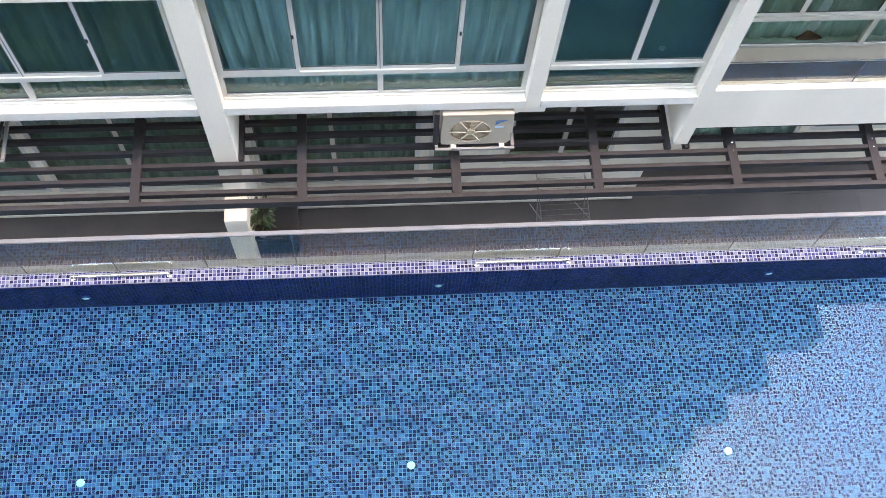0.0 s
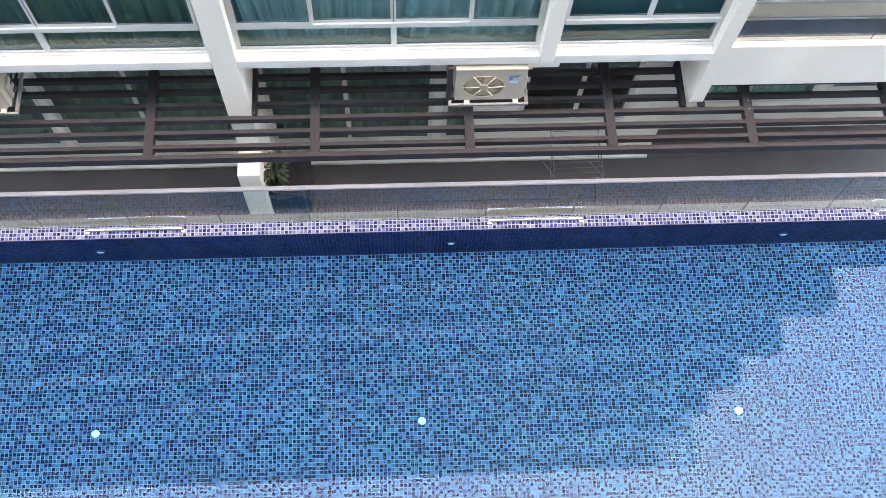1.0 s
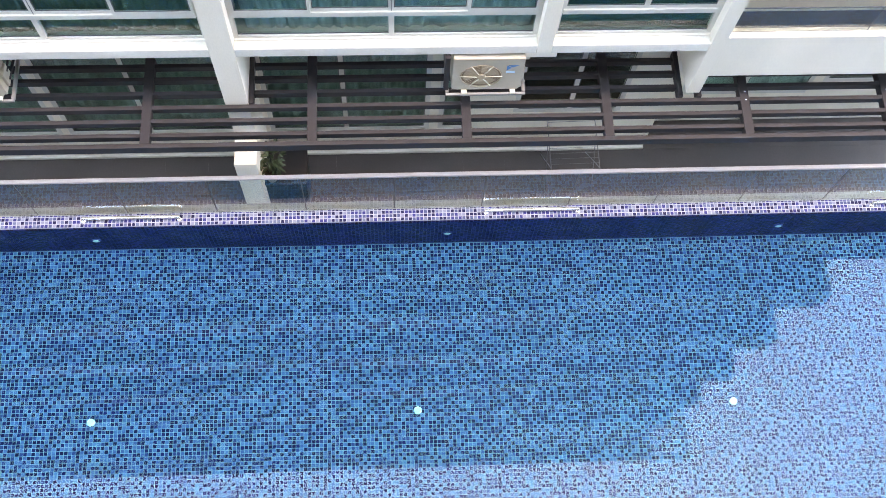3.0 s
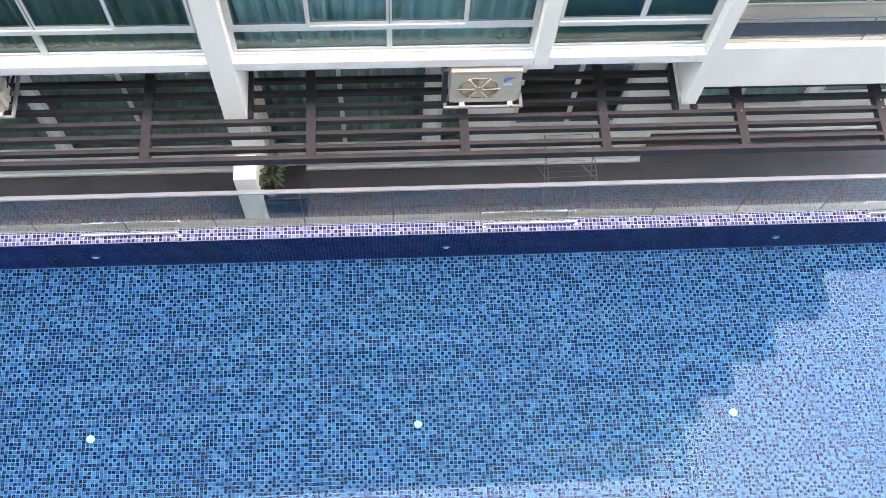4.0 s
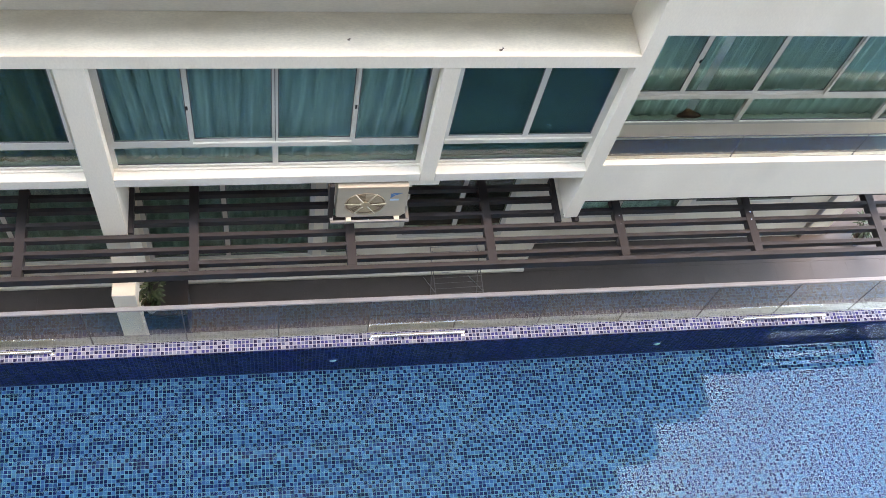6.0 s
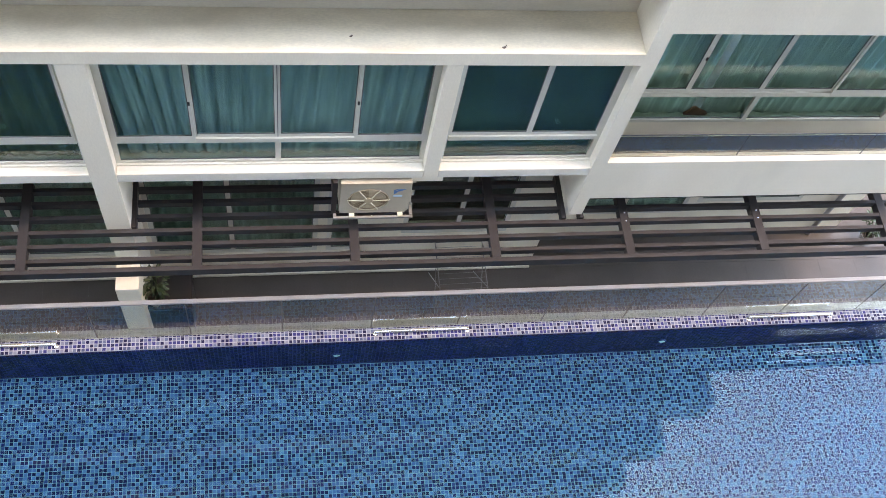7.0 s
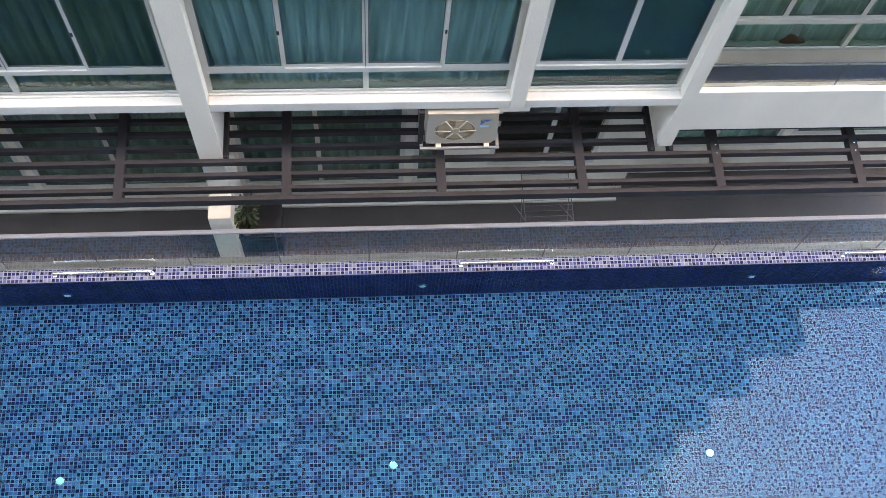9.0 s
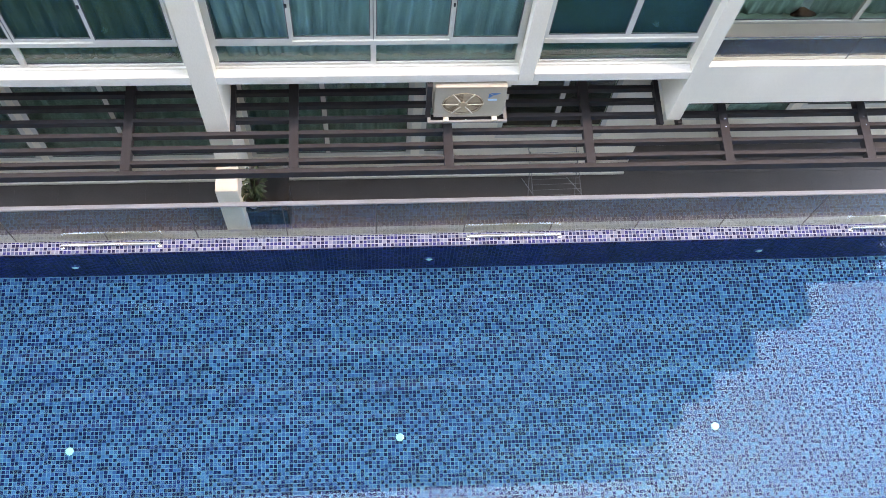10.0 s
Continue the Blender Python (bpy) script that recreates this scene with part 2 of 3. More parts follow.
def turned(bm, profile, centre=(0, 0, 0), axis="z", sides=24):
    """A turned shape: profile of (radius, height)."""
    rings = []
    for r, h in profile:
        ring = []
        for i in range(sides):
            a = 2 * math.pi * i / sides
            p = (r * math.cos(a), r * math.sin(a), h) if axis == "z" else (r * math.cos(a), h, r * math.sin(a))
            ring.append(bm.verts.new(Vector(centre) + Vector(p)))
        rings.append(ring)
    for one, two in zip(rings, rings[1:]):
        for i in range(sides):
            f = bm.faces.new([one[i], one[(i + 1) % sides], two[(i + 1) % sides], two[i]])
            f.smooth = True
    bm.faces.new(rings[-1])
    bm.faces.new(list(reversed(rings[0])))
    bmesh.ops.recalc_face_normals(bm, faces=bm.faces)
    return bm


def part(name, bm, mat, parent=None, label=""):
    """Links a bmesh as one mesh object under a thing or a part."""
    me = bpy.data.meshes.new(name)
    bm.to_mesh(me)
    bm.free()
    me.materials.append(mat)
    ob = new(name, me)
    if parent:
        ob.parent = parent
    if label:
        tagged(ob, label)
    return ob


def thing(name, label, category, m=None, group="", kind=""):
    ob = tagged(new(name), label, category, group, kind)
    ob.matrix_basis = m or Matrix()
    return ob


def solid(name, label, category, bm, mat, kind="structure", group=""):
    return tagged(part(name, bm, mat), label, category, group, kind)


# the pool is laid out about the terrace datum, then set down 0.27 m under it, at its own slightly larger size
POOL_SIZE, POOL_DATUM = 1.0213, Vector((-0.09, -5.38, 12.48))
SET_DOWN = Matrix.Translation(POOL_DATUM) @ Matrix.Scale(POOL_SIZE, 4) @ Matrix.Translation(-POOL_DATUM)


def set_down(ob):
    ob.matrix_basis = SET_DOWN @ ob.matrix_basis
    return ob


def no_shadow(ob):
    ob.visible_shadow = False
    return ob


# ---- levels of the place ----
FRONT = 0.60            # front of the facade's columns
LEDGE_LOW, LEDGE_TOP = 2.78, 2.93
HOOD_LOW, HOOD_TOP, HOOD_BACK = 4.81, 4.99, 1.12
STOREY, TERRACE, WATER_LEVEL, POOL_FLOOR = 3.04, -0.80, -0.085, -1.12
COPING = 0.182          # width of the mosaic coping
PANEL = 1.15            # width of a glass panel
X0, X1 = -13.0, 9.2     # ends of the place along the pool
GROUND_WALL, RECESS_WALL, JOG = 1.24, 1.70, 3.62
BALCONY_END, BALCONY_BACK = 8.42, 1.30
ROOF = 23.7

# ---- ground and terrace ----
solid("ground", "grey ground round the buildings", "ground", boxed(-900, 900, -900, 900, -2.05, -1.881), GROUND)
solid("terrace_base", "concrete base under the dark paved terrace", "floor", boxed(X0, X1 + 4, 0.245, 6.0, -1.88, TERRACE - 0.012), GROUT_DARK)
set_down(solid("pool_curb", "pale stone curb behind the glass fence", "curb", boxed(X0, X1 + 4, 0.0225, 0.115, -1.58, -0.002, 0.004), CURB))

# ---- pool ----
POOL_NEAR = -6.4
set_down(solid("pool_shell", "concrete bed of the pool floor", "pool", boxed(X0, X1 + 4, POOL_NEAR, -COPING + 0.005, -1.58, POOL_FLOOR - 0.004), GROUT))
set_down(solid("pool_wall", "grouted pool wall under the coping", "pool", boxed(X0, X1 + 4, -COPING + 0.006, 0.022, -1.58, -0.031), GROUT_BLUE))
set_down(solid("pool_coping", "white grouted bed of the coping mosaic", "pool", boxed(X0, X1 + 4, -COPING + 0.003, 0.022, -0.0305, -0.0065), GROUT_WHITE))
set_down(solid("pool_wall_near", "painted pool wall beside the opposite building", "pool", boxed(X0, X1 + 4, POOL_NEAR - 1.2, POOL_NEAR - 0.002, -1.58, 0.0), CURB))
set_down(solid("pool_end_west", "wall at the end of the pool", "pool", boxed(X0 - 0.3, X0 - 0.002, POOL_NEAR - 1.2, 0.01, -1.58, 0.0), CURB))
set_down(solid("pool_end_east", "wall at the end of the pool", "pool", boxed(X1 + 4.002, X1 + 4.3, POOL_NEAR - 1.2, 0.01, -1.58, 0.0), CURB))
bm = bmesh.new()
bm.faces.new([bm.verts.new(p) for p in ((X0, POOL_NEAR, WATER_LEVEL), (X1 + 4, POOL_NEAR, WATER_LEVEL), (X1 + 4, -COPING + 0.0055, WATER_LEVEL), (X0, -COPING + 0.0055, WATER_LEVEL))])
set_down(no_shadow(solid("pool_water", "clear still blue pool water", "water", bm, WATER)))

# ---- opposite building ----
solid("wall_south", "plain painted wall of the opposite building", "wall", boxed(-24, 24, -8.2, -7.2, -1.88, 26.0), OPPOSITE)


# ---- windows ----
def window(name, label, x0, x1, z0, z1, y, uprights, transom=None, low_uprights=(), outer=(), frame_mat=None, bar=0.05, latch=()):
    """A window at depth y: uprights above the transom, low_uprights below. Sashes whose number is in outer run on the outer
    track and their bottom rail hangs lower; latch: numbers of the uprights that carry a black latch."""
    w = thing(name, label, "window", pose(x0, y, z0), kind="structure")
    W, Hh, fm = x1 - x0, z1 - z0, frame_mat or ALU
    bm = bmesh.new()
    box(bm, 0, bar, -0.03, 0.03, 0, Hh)
    box(bm, W - bar, W, -0.03, 0.03, 0, Hh)
    box(bm, bar, W - bar, -0.032, 0.032, 0, bar)
    box(bm, bar, W - bar, -0.032, 0.032, Hh - bar, Hh)
    part("window_frame", bm, fm, w)
    low = transom - z0 if transom else 0.0
    base = low + 0.031 if transom else bar + 0.001
    if transom:
        part("transom", boxed(bar, W - bar, -0.05, 0.004, low - 0.045, low + 0.03, 0.006), fm, w)
    cols = [bar, *[u - x0 for u in uprights], W - bar]
    for i, (a, b) in enumerate(zip(cols, cols[1:])):
        out = i in outer
        front = -0.056 if out else -0.030
        back = front + 0.026
        foot = base - 0.055 if out and transom else base
        stile, rail = 0.030, 0.112 if out and transom else 0.050
        a2, b2 = (a - 0.014 if i and out else a), (b + 0.014 if out and i < len(cols) - 2 else b)
        sash = part("sash", boxed(a2, a2 + stile, front, back, foot, Hh - bar - 0.001), fm, w)
        part("stile", boxed(b2 - stile, b2, front, back, foot, Hh - bar - 0.001), fm, sash)
        part("bottom_rail", boxed(a2 + stile, b2 - stile, front + 0.001, back, foot, foot + rail), fm, sash)
        part("top_rail", boxed(a2 + stile, b2 - stile, front + 0.001, back, Hh - bar - 0.030, Hh - bar - 0.001), fm, sash)
        no_shadow(part("pane", boxed(a2 + stile, b2 - stile, front + 0.010, front + 0.018, foot + rail, Hh - bar - 0.030), WINDOW_GLASS, sash))
        g = 0.009
        bm = bmesh.new()
        box(bm, a2 + stile, b2 - stile, front + 0.003, front + 0.0095, foot + rail + 0.0005, foot + rail + 0.0005 + g)
        box(bm, a2 + stile, a2 + stile + g, front + 0.003, front + 0.0095, foot + rail + 0.011, Hh - bar - 0.031)
        box(bm, b2 - stile - g, b2 - stile, front + 0.003, front + 0.0095, foot + rail + 0.011, Hh - bar - 0.031)
        part("gasket", bm, ALU_GREY, sash)
        if i == 1 and len(outer) == 2:
            part("meeting_seal", boxed(b - 0.004, b + 0.004, front - 0.003, front - 0.0005, foot, Hh - bar - 0.001), ALU_GREY, sash)
    for i in latch:
        u = uprights[i] - x0
        part("latch", boxed(u - 0.016, u + 0.006, -0.072, -0.0565, low + 0.64, low + 0.69, 0.004), BLACK, w)
    if transom:
        cols = [0.0, *[u - x0 for u in low_uprights], W]
        for u in cols[1:-1]:
            part("mullion", boxed(u - 0.03, u + 0.03, -0.036, 0.02, bar + 0.001, low - 0.046), fm, w)
        for a, b in zip(cols, cols[1:]):
            a, b = max(a, bar), min(b, W - bar)
            no_shadow(part("pane", boxed(a, b, -0.004, 0.004, bar, low - 0.045), WINDOW_GLASS, w))
            part("gasket", boxed(a, b, -0.012, -0.0045, bar + 0.001, bar + 0.010), ALU_GREY, w)
    return w


def curtain(label, x0, x1, z0, z1, y, mat, seed, fold=0.11, depth=0.055, gather=0.0):
    """A hanging curtain with uneven folds."""
    rng = random.Random(seed)
    bm = bmesh.new()
    nx, nz = max(24, int((x1 - x0) / 0.014)), 10
    phases = [rng.uniform(0, 6.28) for _ in range(6)]
    warp = [rng.uniform(0.6, 1.6) for _ in range(6)]
    grid = []
    for j in range(nz + 1):
        v = j / nz
        row = []
        for i in range(nx + 1):
            u = i / nx
            x = x0 + (x1 - x0) * u
            s = x / fold + 0.5 * math.sin(x * 2.1 * warp[0] + phases[0]) + 0.35 * math.sin(x * 5.3 * warp[1] + phases[1]) + 0.25 * (1 - v) * math.sin(x * 3.0 + phases[2])
            d = depth * (0.3 + 0.7 * min(1.0, 2.5 * v)) * (1.1 - 2.0 * abs(math.sin(math.pi * s * 0.62)) + 0.45 * math.sin(2 * math.pi * s * 1.27 + phases[3]))
            lean = gather * (1 - v) * math.sin(x * 1.3 + phases[4])
            row.append(bm.verts.new((x + lean, y + d, z0 + (z1 - z0) * v)))
        grid.append(row)
    for j in range(nz):
        for i in range(nx):
            f = bm.faces.new([grid[j][i], grid[j][i + 1], grid[j + 1][i + 1], grid[j + 1][i]])
            f.smooth = True
    ob = part("curtain", bm, mat)
    md = ob.modifiers.new("thick", "SOLIDIFY")
    md.thickness = 0.004
    return tagged(ob, label, "curtain")


GLASS_Y = 0.76
LEFT_IN, LEFT_OUT = -1.688, -1.960
MID_IN, MID_OUT = 1.572, 1.738
PIER_IN, PIER_OUT = 3.478, 3.640
BAY = MID_IN - LEFT_IN
window("window_1", "white framed sliding window with a fixed lower light", LEFT_IN, MID_IN, LEDGE_TOP + 0.012, HOOD_LOW, GLASS_Y,
       (-0.85, -0.005, 0.80), 3.40, (-0.005,), (0, 3), latch=(0, 2))
window("window_2", "white framed window with dark green tinted glass", MID_OUT, PIER_IN, LEDGE_TOP + 0.012, HOOD_LOW, GLASS_Y, (2.66,), 3.40, (), ())
window("window_3", "white framed sliding window with dark green curtains", LEFT_OUT - BAY, LEFT_OUT, LEDGE_TOP + 0.012, HOOD_LOW, GLASS_Y,
       (-4.42, -3.63, -2.82), 3.40, (-3.66,), (0, 3), latch=(0, 2))
window("window_4", "white framed sliding window behind the balcony", PIER_OUT + 0.10, 7.60, 2.86, 4.95, BALCONY_BACK,
       (4.57, 5.45, 6.34, 7.2), 3.43, (5.47, 7.28), (3,), latch=(0,))
curtain("blue-grey curtain drawn behind the sliding window", LEFT_IN + 0.03, MID_IN - 0.03, LEDGE_TOP + 0.006, HOOD_LOW - 0.01, GLASS_Y + 0.115, CURTAIN, 3, 0.125, 0.050, 0.11)
curtain("dark green curtain drawn behind the sliding window", LEFT_OUT - BAY, LEFT_OUT - 0.03, LEDGE_TOP + 0.006, HOOD_LOW - 0.01, GLASS_Y + 0.10, CURTAIN_DARK, 5, 0.12, 0.035)
curtain("pale curtain drawn behind the balcony window", PIER_OUT + 0.12, 4.84, 2.856, 4.94, BALCONY_BACK + 0.115, SHEER, 8, 0.10, 0.04, 0.03)
curtain("pale curtain drawn behind the balcony window", 4.95, 7.55, 2.856, 4.94, BALCONY_BACK + 0.115, SHEER, 9, 0.10, 0.04, 0.03)
curtain("dark teal roller blind behind tinted glass", MID_OUT + 0.02, PIER_IN - 0.02, LEDGE_TOP + 0.006, HOOD_LOW - 0.01, GLASS_Y + 0.08, BLIND, 11, 0.9, 0.004)
bm = bmesh.new()
crest = ((0.0, 0.012), (0.05, 0.075), (0.09, 0.17), (0.13, 0.195), (0.19, 0.15), (0.27, 0.085), (0.34, 0.05), (0.37, 0.010))
rows = [[bm.verts.new((x, y * (0.3 + 0.7 * math.sin(math.pi * min(1, max(0.08, x / 0.38)))), h * k)) for y, k in ((-0.05, 0.0), (-0.045, 0.6), (-0.01, 1.0), (0.03, 0.75), (0.05, 0.0))] for x, h in crest]
for one, two in zip(rows, rows[1:]):
    for i in range(4):
        bm.faces.new([one[i], two[i], two[i + 1], one[i + 1]]).smooth = True
bm.faces.new(rows[0])
bm.faces.new(list(reversed(rows[-1])))
for one, two in zip(rows, rows[1:]):
    bm.faces.new([one[4], two[4], two[0], one[0]])
bmesh.ops.recalc_face_normals(bm, faces=bm.faces)
cushion = tagged(part("cushion", bm, RED), "red-brown crumpled cushion on the sill behind the balcony window", "cushion")
cushion.matrix_world = pose(4.76, BALCONY_BACK + 0.095, 2.862) @ Matrix.Scale(0.82, 4)

# ---- dry leaves fallen on the hood ----
for k, (x, y, turn, size) in enumerate(((0.672, 0.786, 40, 0.022), (2.093, 0.667, 15, 0.026), (2.12, 0.685, 110, 0.014))):
    bm = bmesh.new()
    ring = [bm.verts.new((size * math.cos(a) * (1.0 if j % 2 else 0.72), size * 0.5 * math.sin(a), 0.004 + 0.006 * math.cos(2 * a))) for j, a in enumerate(2 * math.pi * i / 10 for i in range(10))]
    bm.faces.new(ring)
    bmesh.ops.solidify(bm, geom=bm.faces[:], thickness=0.002)
    leaf = part("dry_leaf", bm, DRY_LEAF)
    leaf.matrix_world = pose(x, y, HOOD_TOP + 0.002, 0, 0, turn)
    tagged(leaf, "small curled brown dry leaf lying on the hood", "leaf")

# ---- first floor facade ----
LEFT_END = -9.2
solid("column_1", "white painted column from terrace to hood", "column", boxed(LEFT_OUT, LEFT_IN, FRONT, 1.16, TERRACE, HOOD_LOW - 0.002, 0.008), WHITE)
solid("column_2", "white painted mullion column between windows", "column", boxed(MID_IN, MID_OUT, FRONT, 1.0, LEDGE_LOW - 0.001, HOOD_LOW - 0.002, 0.008), WHITE)
solid("column_3", "white painted column between windows", "column", boxed(LEFT_OUT - BAY - 0.275, LEFT_OUT - BAY, FRONT, 1.16, LEDGE_LOW - 0.001, HOOD_LOW - 0.002, 0.008), WHITE)
solid("pier", "tall white painted pier beside the balconies", "column", boxed(PIER_IN, PIER_OUT, FRONT, BALCONY_BACK + 0.2, 1.87, ROOF - 0.9), WHITE)
for i, (a, b) in enumerate(((LEFT_IN, MID_IN), (MID_OUT, PIER_IN), (LEFT_OUT - BAY, LEFT_OUT), (LEFT_END, LEFT_OUT - BAY - 0.275))):
    solid("ledge_%d" % (i + 1), "white painted window ledge with weather stains", "ledge", boxed(a + 0.001, b - 0.001, FRONT + 0.001, 1.10, LEDGE_LOW, LEDGE_TOP, 0.010), LEDGE_WHITE)
    solid("trim_%d" % (i + 1), "white window sill step", "sill", boxed(a + 0.002, b - 0.002, GLASS_Y - 0.055, GLASS_Y + 0.05, LEDGE_TOP + 0.0005, LEDGE_TOP + 0.025, 0.006), LEDGE_WHITE)
solid("column_foot", "white painted stub under the ledge", "column", boxed(1.46, 1.815, FRONT + 0.02, 0.95, 2.67, LEDGE_LOW - 0.002, 0.006), WHITE)
solid("hood", "weathered cream concrete hood over the windows", "hood", boxed(LEFT_END, PIER_IN - 0.001, FRONT, HOOD_BACK - 0.001, HOOD_LOW, HOOD_TOP, 0.012), HOOD_CREAM)
solid("hood_fascia", "white painted front edge of the hood", "hood", boxed(LEFT_END, PIER_IN - 0.001, FRONT - 0.004, FRONT - 0.0005, HOOD_LOW + 0.002, HOOD_TOP - 0.004), WHITE)
solid("wall_spandrel", "cream painted wall above the hood", "wall", boxed(LEFT_END, PIER_IN - 0.001, HOOD_BACK, 1.4, HOOD_TOP - 0.15, 5.86), LEDGE_WHITE)
solid("slab", "concrete floor slab over the terrace", "slab", boxed(LEFT_END, PIER_IN - 0.001, 1.101, 6.0, 2.55, 2.92), ROOM)
solid("ceiling", "ceiling over the terrace behind the ledge", "ceiling", boxed(LEFT_END, PIER_IN - 0.001, 0.96, 1.10, 2.62, LEDGE_LOW - 0.002), WHITE)
solid("ceiling_room", "ceiling of the first floor rooms", "ceiling", boxed(LEFT_END, BALCONY_END, 1.401, 6.0, 4.99, 5.8), ROOM)
solid("wall_room", "back wall of the rooms", "wall", boxed(LEFT_END, BALCONY_END, 4.6, 4.8, TERRACE, 5.8), ROOM)
solid("wall_room_side", "side wall of the first floor rooms", "wall", boxed(PIER_OUT - 0.1, PIER_OUT + 0.05, BALCONY_BACK + 0.201, 4.6, 2.93, 4.98), ROOM)


# ---- balconies of the end unit ----
def balcony(z, with_glass):
    """Parapet, floor slab and end of one balcony, whose parapet's underside is at z."""
    b = thing("balcony", "white painted balcony parapet with a low glass balustrade", "balcony", pose(PIER_OUT, FRONT, z), group="balconies of the end unit")
    L, D = BALCONY_END - PIER_OUT, BALCONY_BACK - FRONT
    part("parapet", boxed(0.0, L, 0, 0.13, 0, 0.79, 0.002), WHITE, b)
    part("end_parapet", boxed(L - 0.13, L, 0.131, D + 0.1, 0, 0.79, 0.010), WHITE, b)
    part("floor_slab", boxed(0.001, L - 0.131, 0.131, D + 0.1, 0.02, 0.25), WHITE, b)
    # added dark sheet: paints shade onto the underside of the slab
    part("shade_sheet", boxed(0.001, L - 0.131, 0.131, D + 0.1, 0.008, 0.019), UNDERSIDE_SHADE, b, "dark grey sheet that darkens the balcony's underside like shade")
    part("floor_tiles", boxed(0.002, L - 0.132, 0.132, D - 0.001, 0.2505, 0.262), PAVING, b)
    if with_glass:
        x = 0.012
        while x < L - 0.2:
            e = min(x + 1.54, L - 0.14)
            no_shadow(part("glass_panel", boxed(x, e - 0.012, 0.076, 0.086, 0.792, 1.22), FENCE_GLASS, b))
            part("glass_edge", boxed(x, e - 0.012, 0.0755, 0.0865, 1.2205, 1.230), ALU_GREY, b, "dark polished glass edge")
            part("joint", boxed(e - 0.0115, e - 0.0005, 0.077, 0.085, 0.792, 1.22), ALU_GREY, b)
            x = e
    return b


BALCONY_Z = 2.25
for k in range(6):
    balcony(BALCONY_Z + k * STOREY, k == 0)
solid("wall_balcony", "white painted wall under the balcony window", "wall", boxed(PIER_OUT + 0.001, 8.24, BALCONY_BACK, BALCONY_BACK + 0.12, 2.50, 2.858), WHITE)
solid("wall_balcony_end", "white painted wall beside the balcony window", "wall", boxed(7.601, 8.24, BALCONY_BACK, BALCONY_BACK + 0.3, 2.86, 5.27), WHITE)
solid("wall_balcony_head", "white painted wall over the balcony window", "wall", boxed(PIER_OUT + 0.001, 7.60, BALCONY_BACK, BALCONY_BACK + 0.3, 4.951, 5.27), WHITE)
solid("wall_balcony_jamb", "white painted jamb beside the balcony window", "wall", boxed(PIER_OUT + 0.001, PIER_OUT + 0.099, BALCONY_BACK, BALCONY_BACK + 0.3, 2.859, 4.95), WHITE)
solid("slab_end", "concrete floor slab of the end unit", "slab", boxed(PIER_OUT + 0.001, 8.24, BALCONY_BACK + 0.121, 6.0, 2.27, 2.85), ROOM)


# ---- upper storeys ----
def upper_storey(z):
    """One storey of the facade over the hood: z is the height of its ledge's underside."""
    s = thing("upper_storey", "white facade storey with green windows, ledge and hood", "facade", pose(0, FRONT, z), group="upper storeys", kind="structure")
    h = STOREY
    for a, b in ((LEFT_END - 6, LEFT_END - 0.2), (LEFT_END, LEFT_OUT - BAY - 0.275), (LEFT_OUT - BAY, LEFT_OUT), (LEFT_IN, MID_IN), (MID_OUT, PIER_IN)):
        part("ledge", boxed(a, b, 0, 0.52, 0, 0.15), WHITE, s)
        # added thin dark sheets: painted shade below the ledge and the hood
        part("shade_sheet", boxed(a, b, 0.03, 0.52, -0.012, -0.001), UNDERSIDE_SHADE, s)
        part("shade_sheet", boxed(a, b, 0.03, 0.149, 2.018, 2.029), UNDERSIDE_SHADE, s)
        part("pane", boxed(a, b, 0.15, 0.16, 0.15, 2.03), DARK_GLASS, s)
        part("transom", boxed(a, b, 0.11, 0.149, 0.60, 0.68), ALU, s)
        for k in range(1, 4):
            x = a + (b - a) * k / 4
            part("mullion", boxed(x - 0.025, x + 0.025, 0.11, 0.149, 0.69, 2.029), ALU, s)
    for a, b in ((LEFT_OUT, LEFT_IN), (MID_IN, MID_OUT), (LEFT_OUT - BAY - 0.275, LEFT_OUT - BAY), (LEFT_END - 0.2, LEFT_END)):
        part("column", boxed(a + 0.001, b - 0.001, 0, 0.5, 0, 2.029), WHITE, s)
    part("hood", boxed(LEFT_END - 6, PIER_IN - 0.002, 0, 0.52, 2.03, 2.21), HOOD_CREAM, s)
    part("wall", boxed(LEFT_END - 6, PIER_IN - 0.002, 0.521, 0.8, -0.001, h - 0.002), WHITE, s)
    part("end_wall", boxed(PIER_OUT + 0.001, 8.24, BALCONY_BACK - FRONT + 0.001, 1.2, -0.3, h - 0.302), WHITE, s)
    part("end_pane", boxed(PIER_OUT + 0.15, 7.2, BALCONY_BACK - FRONT - 0.02, BALCONY_BACK - FRONT, 0.1, 2.0), DARK_GLASS, s)
    return s


first = upper_storey(LEDGE_LOW + STOREY)
for k in range(2, 6):
    copy_thing(first, pose(0, FRONT, LEDGE_LOW + k * STOREY))
solid("tower_core", "plain mass of the tower behind its facade", "wall", boxed(LEFT_END - 6, 8.20, 1.85, 8.0, 5.81, 20.9), ROOM)
solid("wall_ground_far", "plain wall at the far end of the terrace", "wall", boxed(LEFT_END - 6, LEFT_END - 0.001, 0.7, 1.6, TERRACE, 5.8), WHITE)
solid("roof", "white roof slab with a projecting edge", "roof", boxed(LEFT_END - 6, 9.1, FRONT - 0.05, 8.0, ROOF - 0.35, ROOF, 0.02), WHITE)
solid("wall_top", "top storey wall under the roof", "wall", boxed(LEFT_END - 6, 8.20, 1.15, 1.84, 20.91, ROOF - 0.351), WHITE)
trellis = thing("roof_trellis", "white open slatted trellis at the corner of the roof", "trellis", pose(9.101, FRONT - 0.05, ROOF - 0.3))
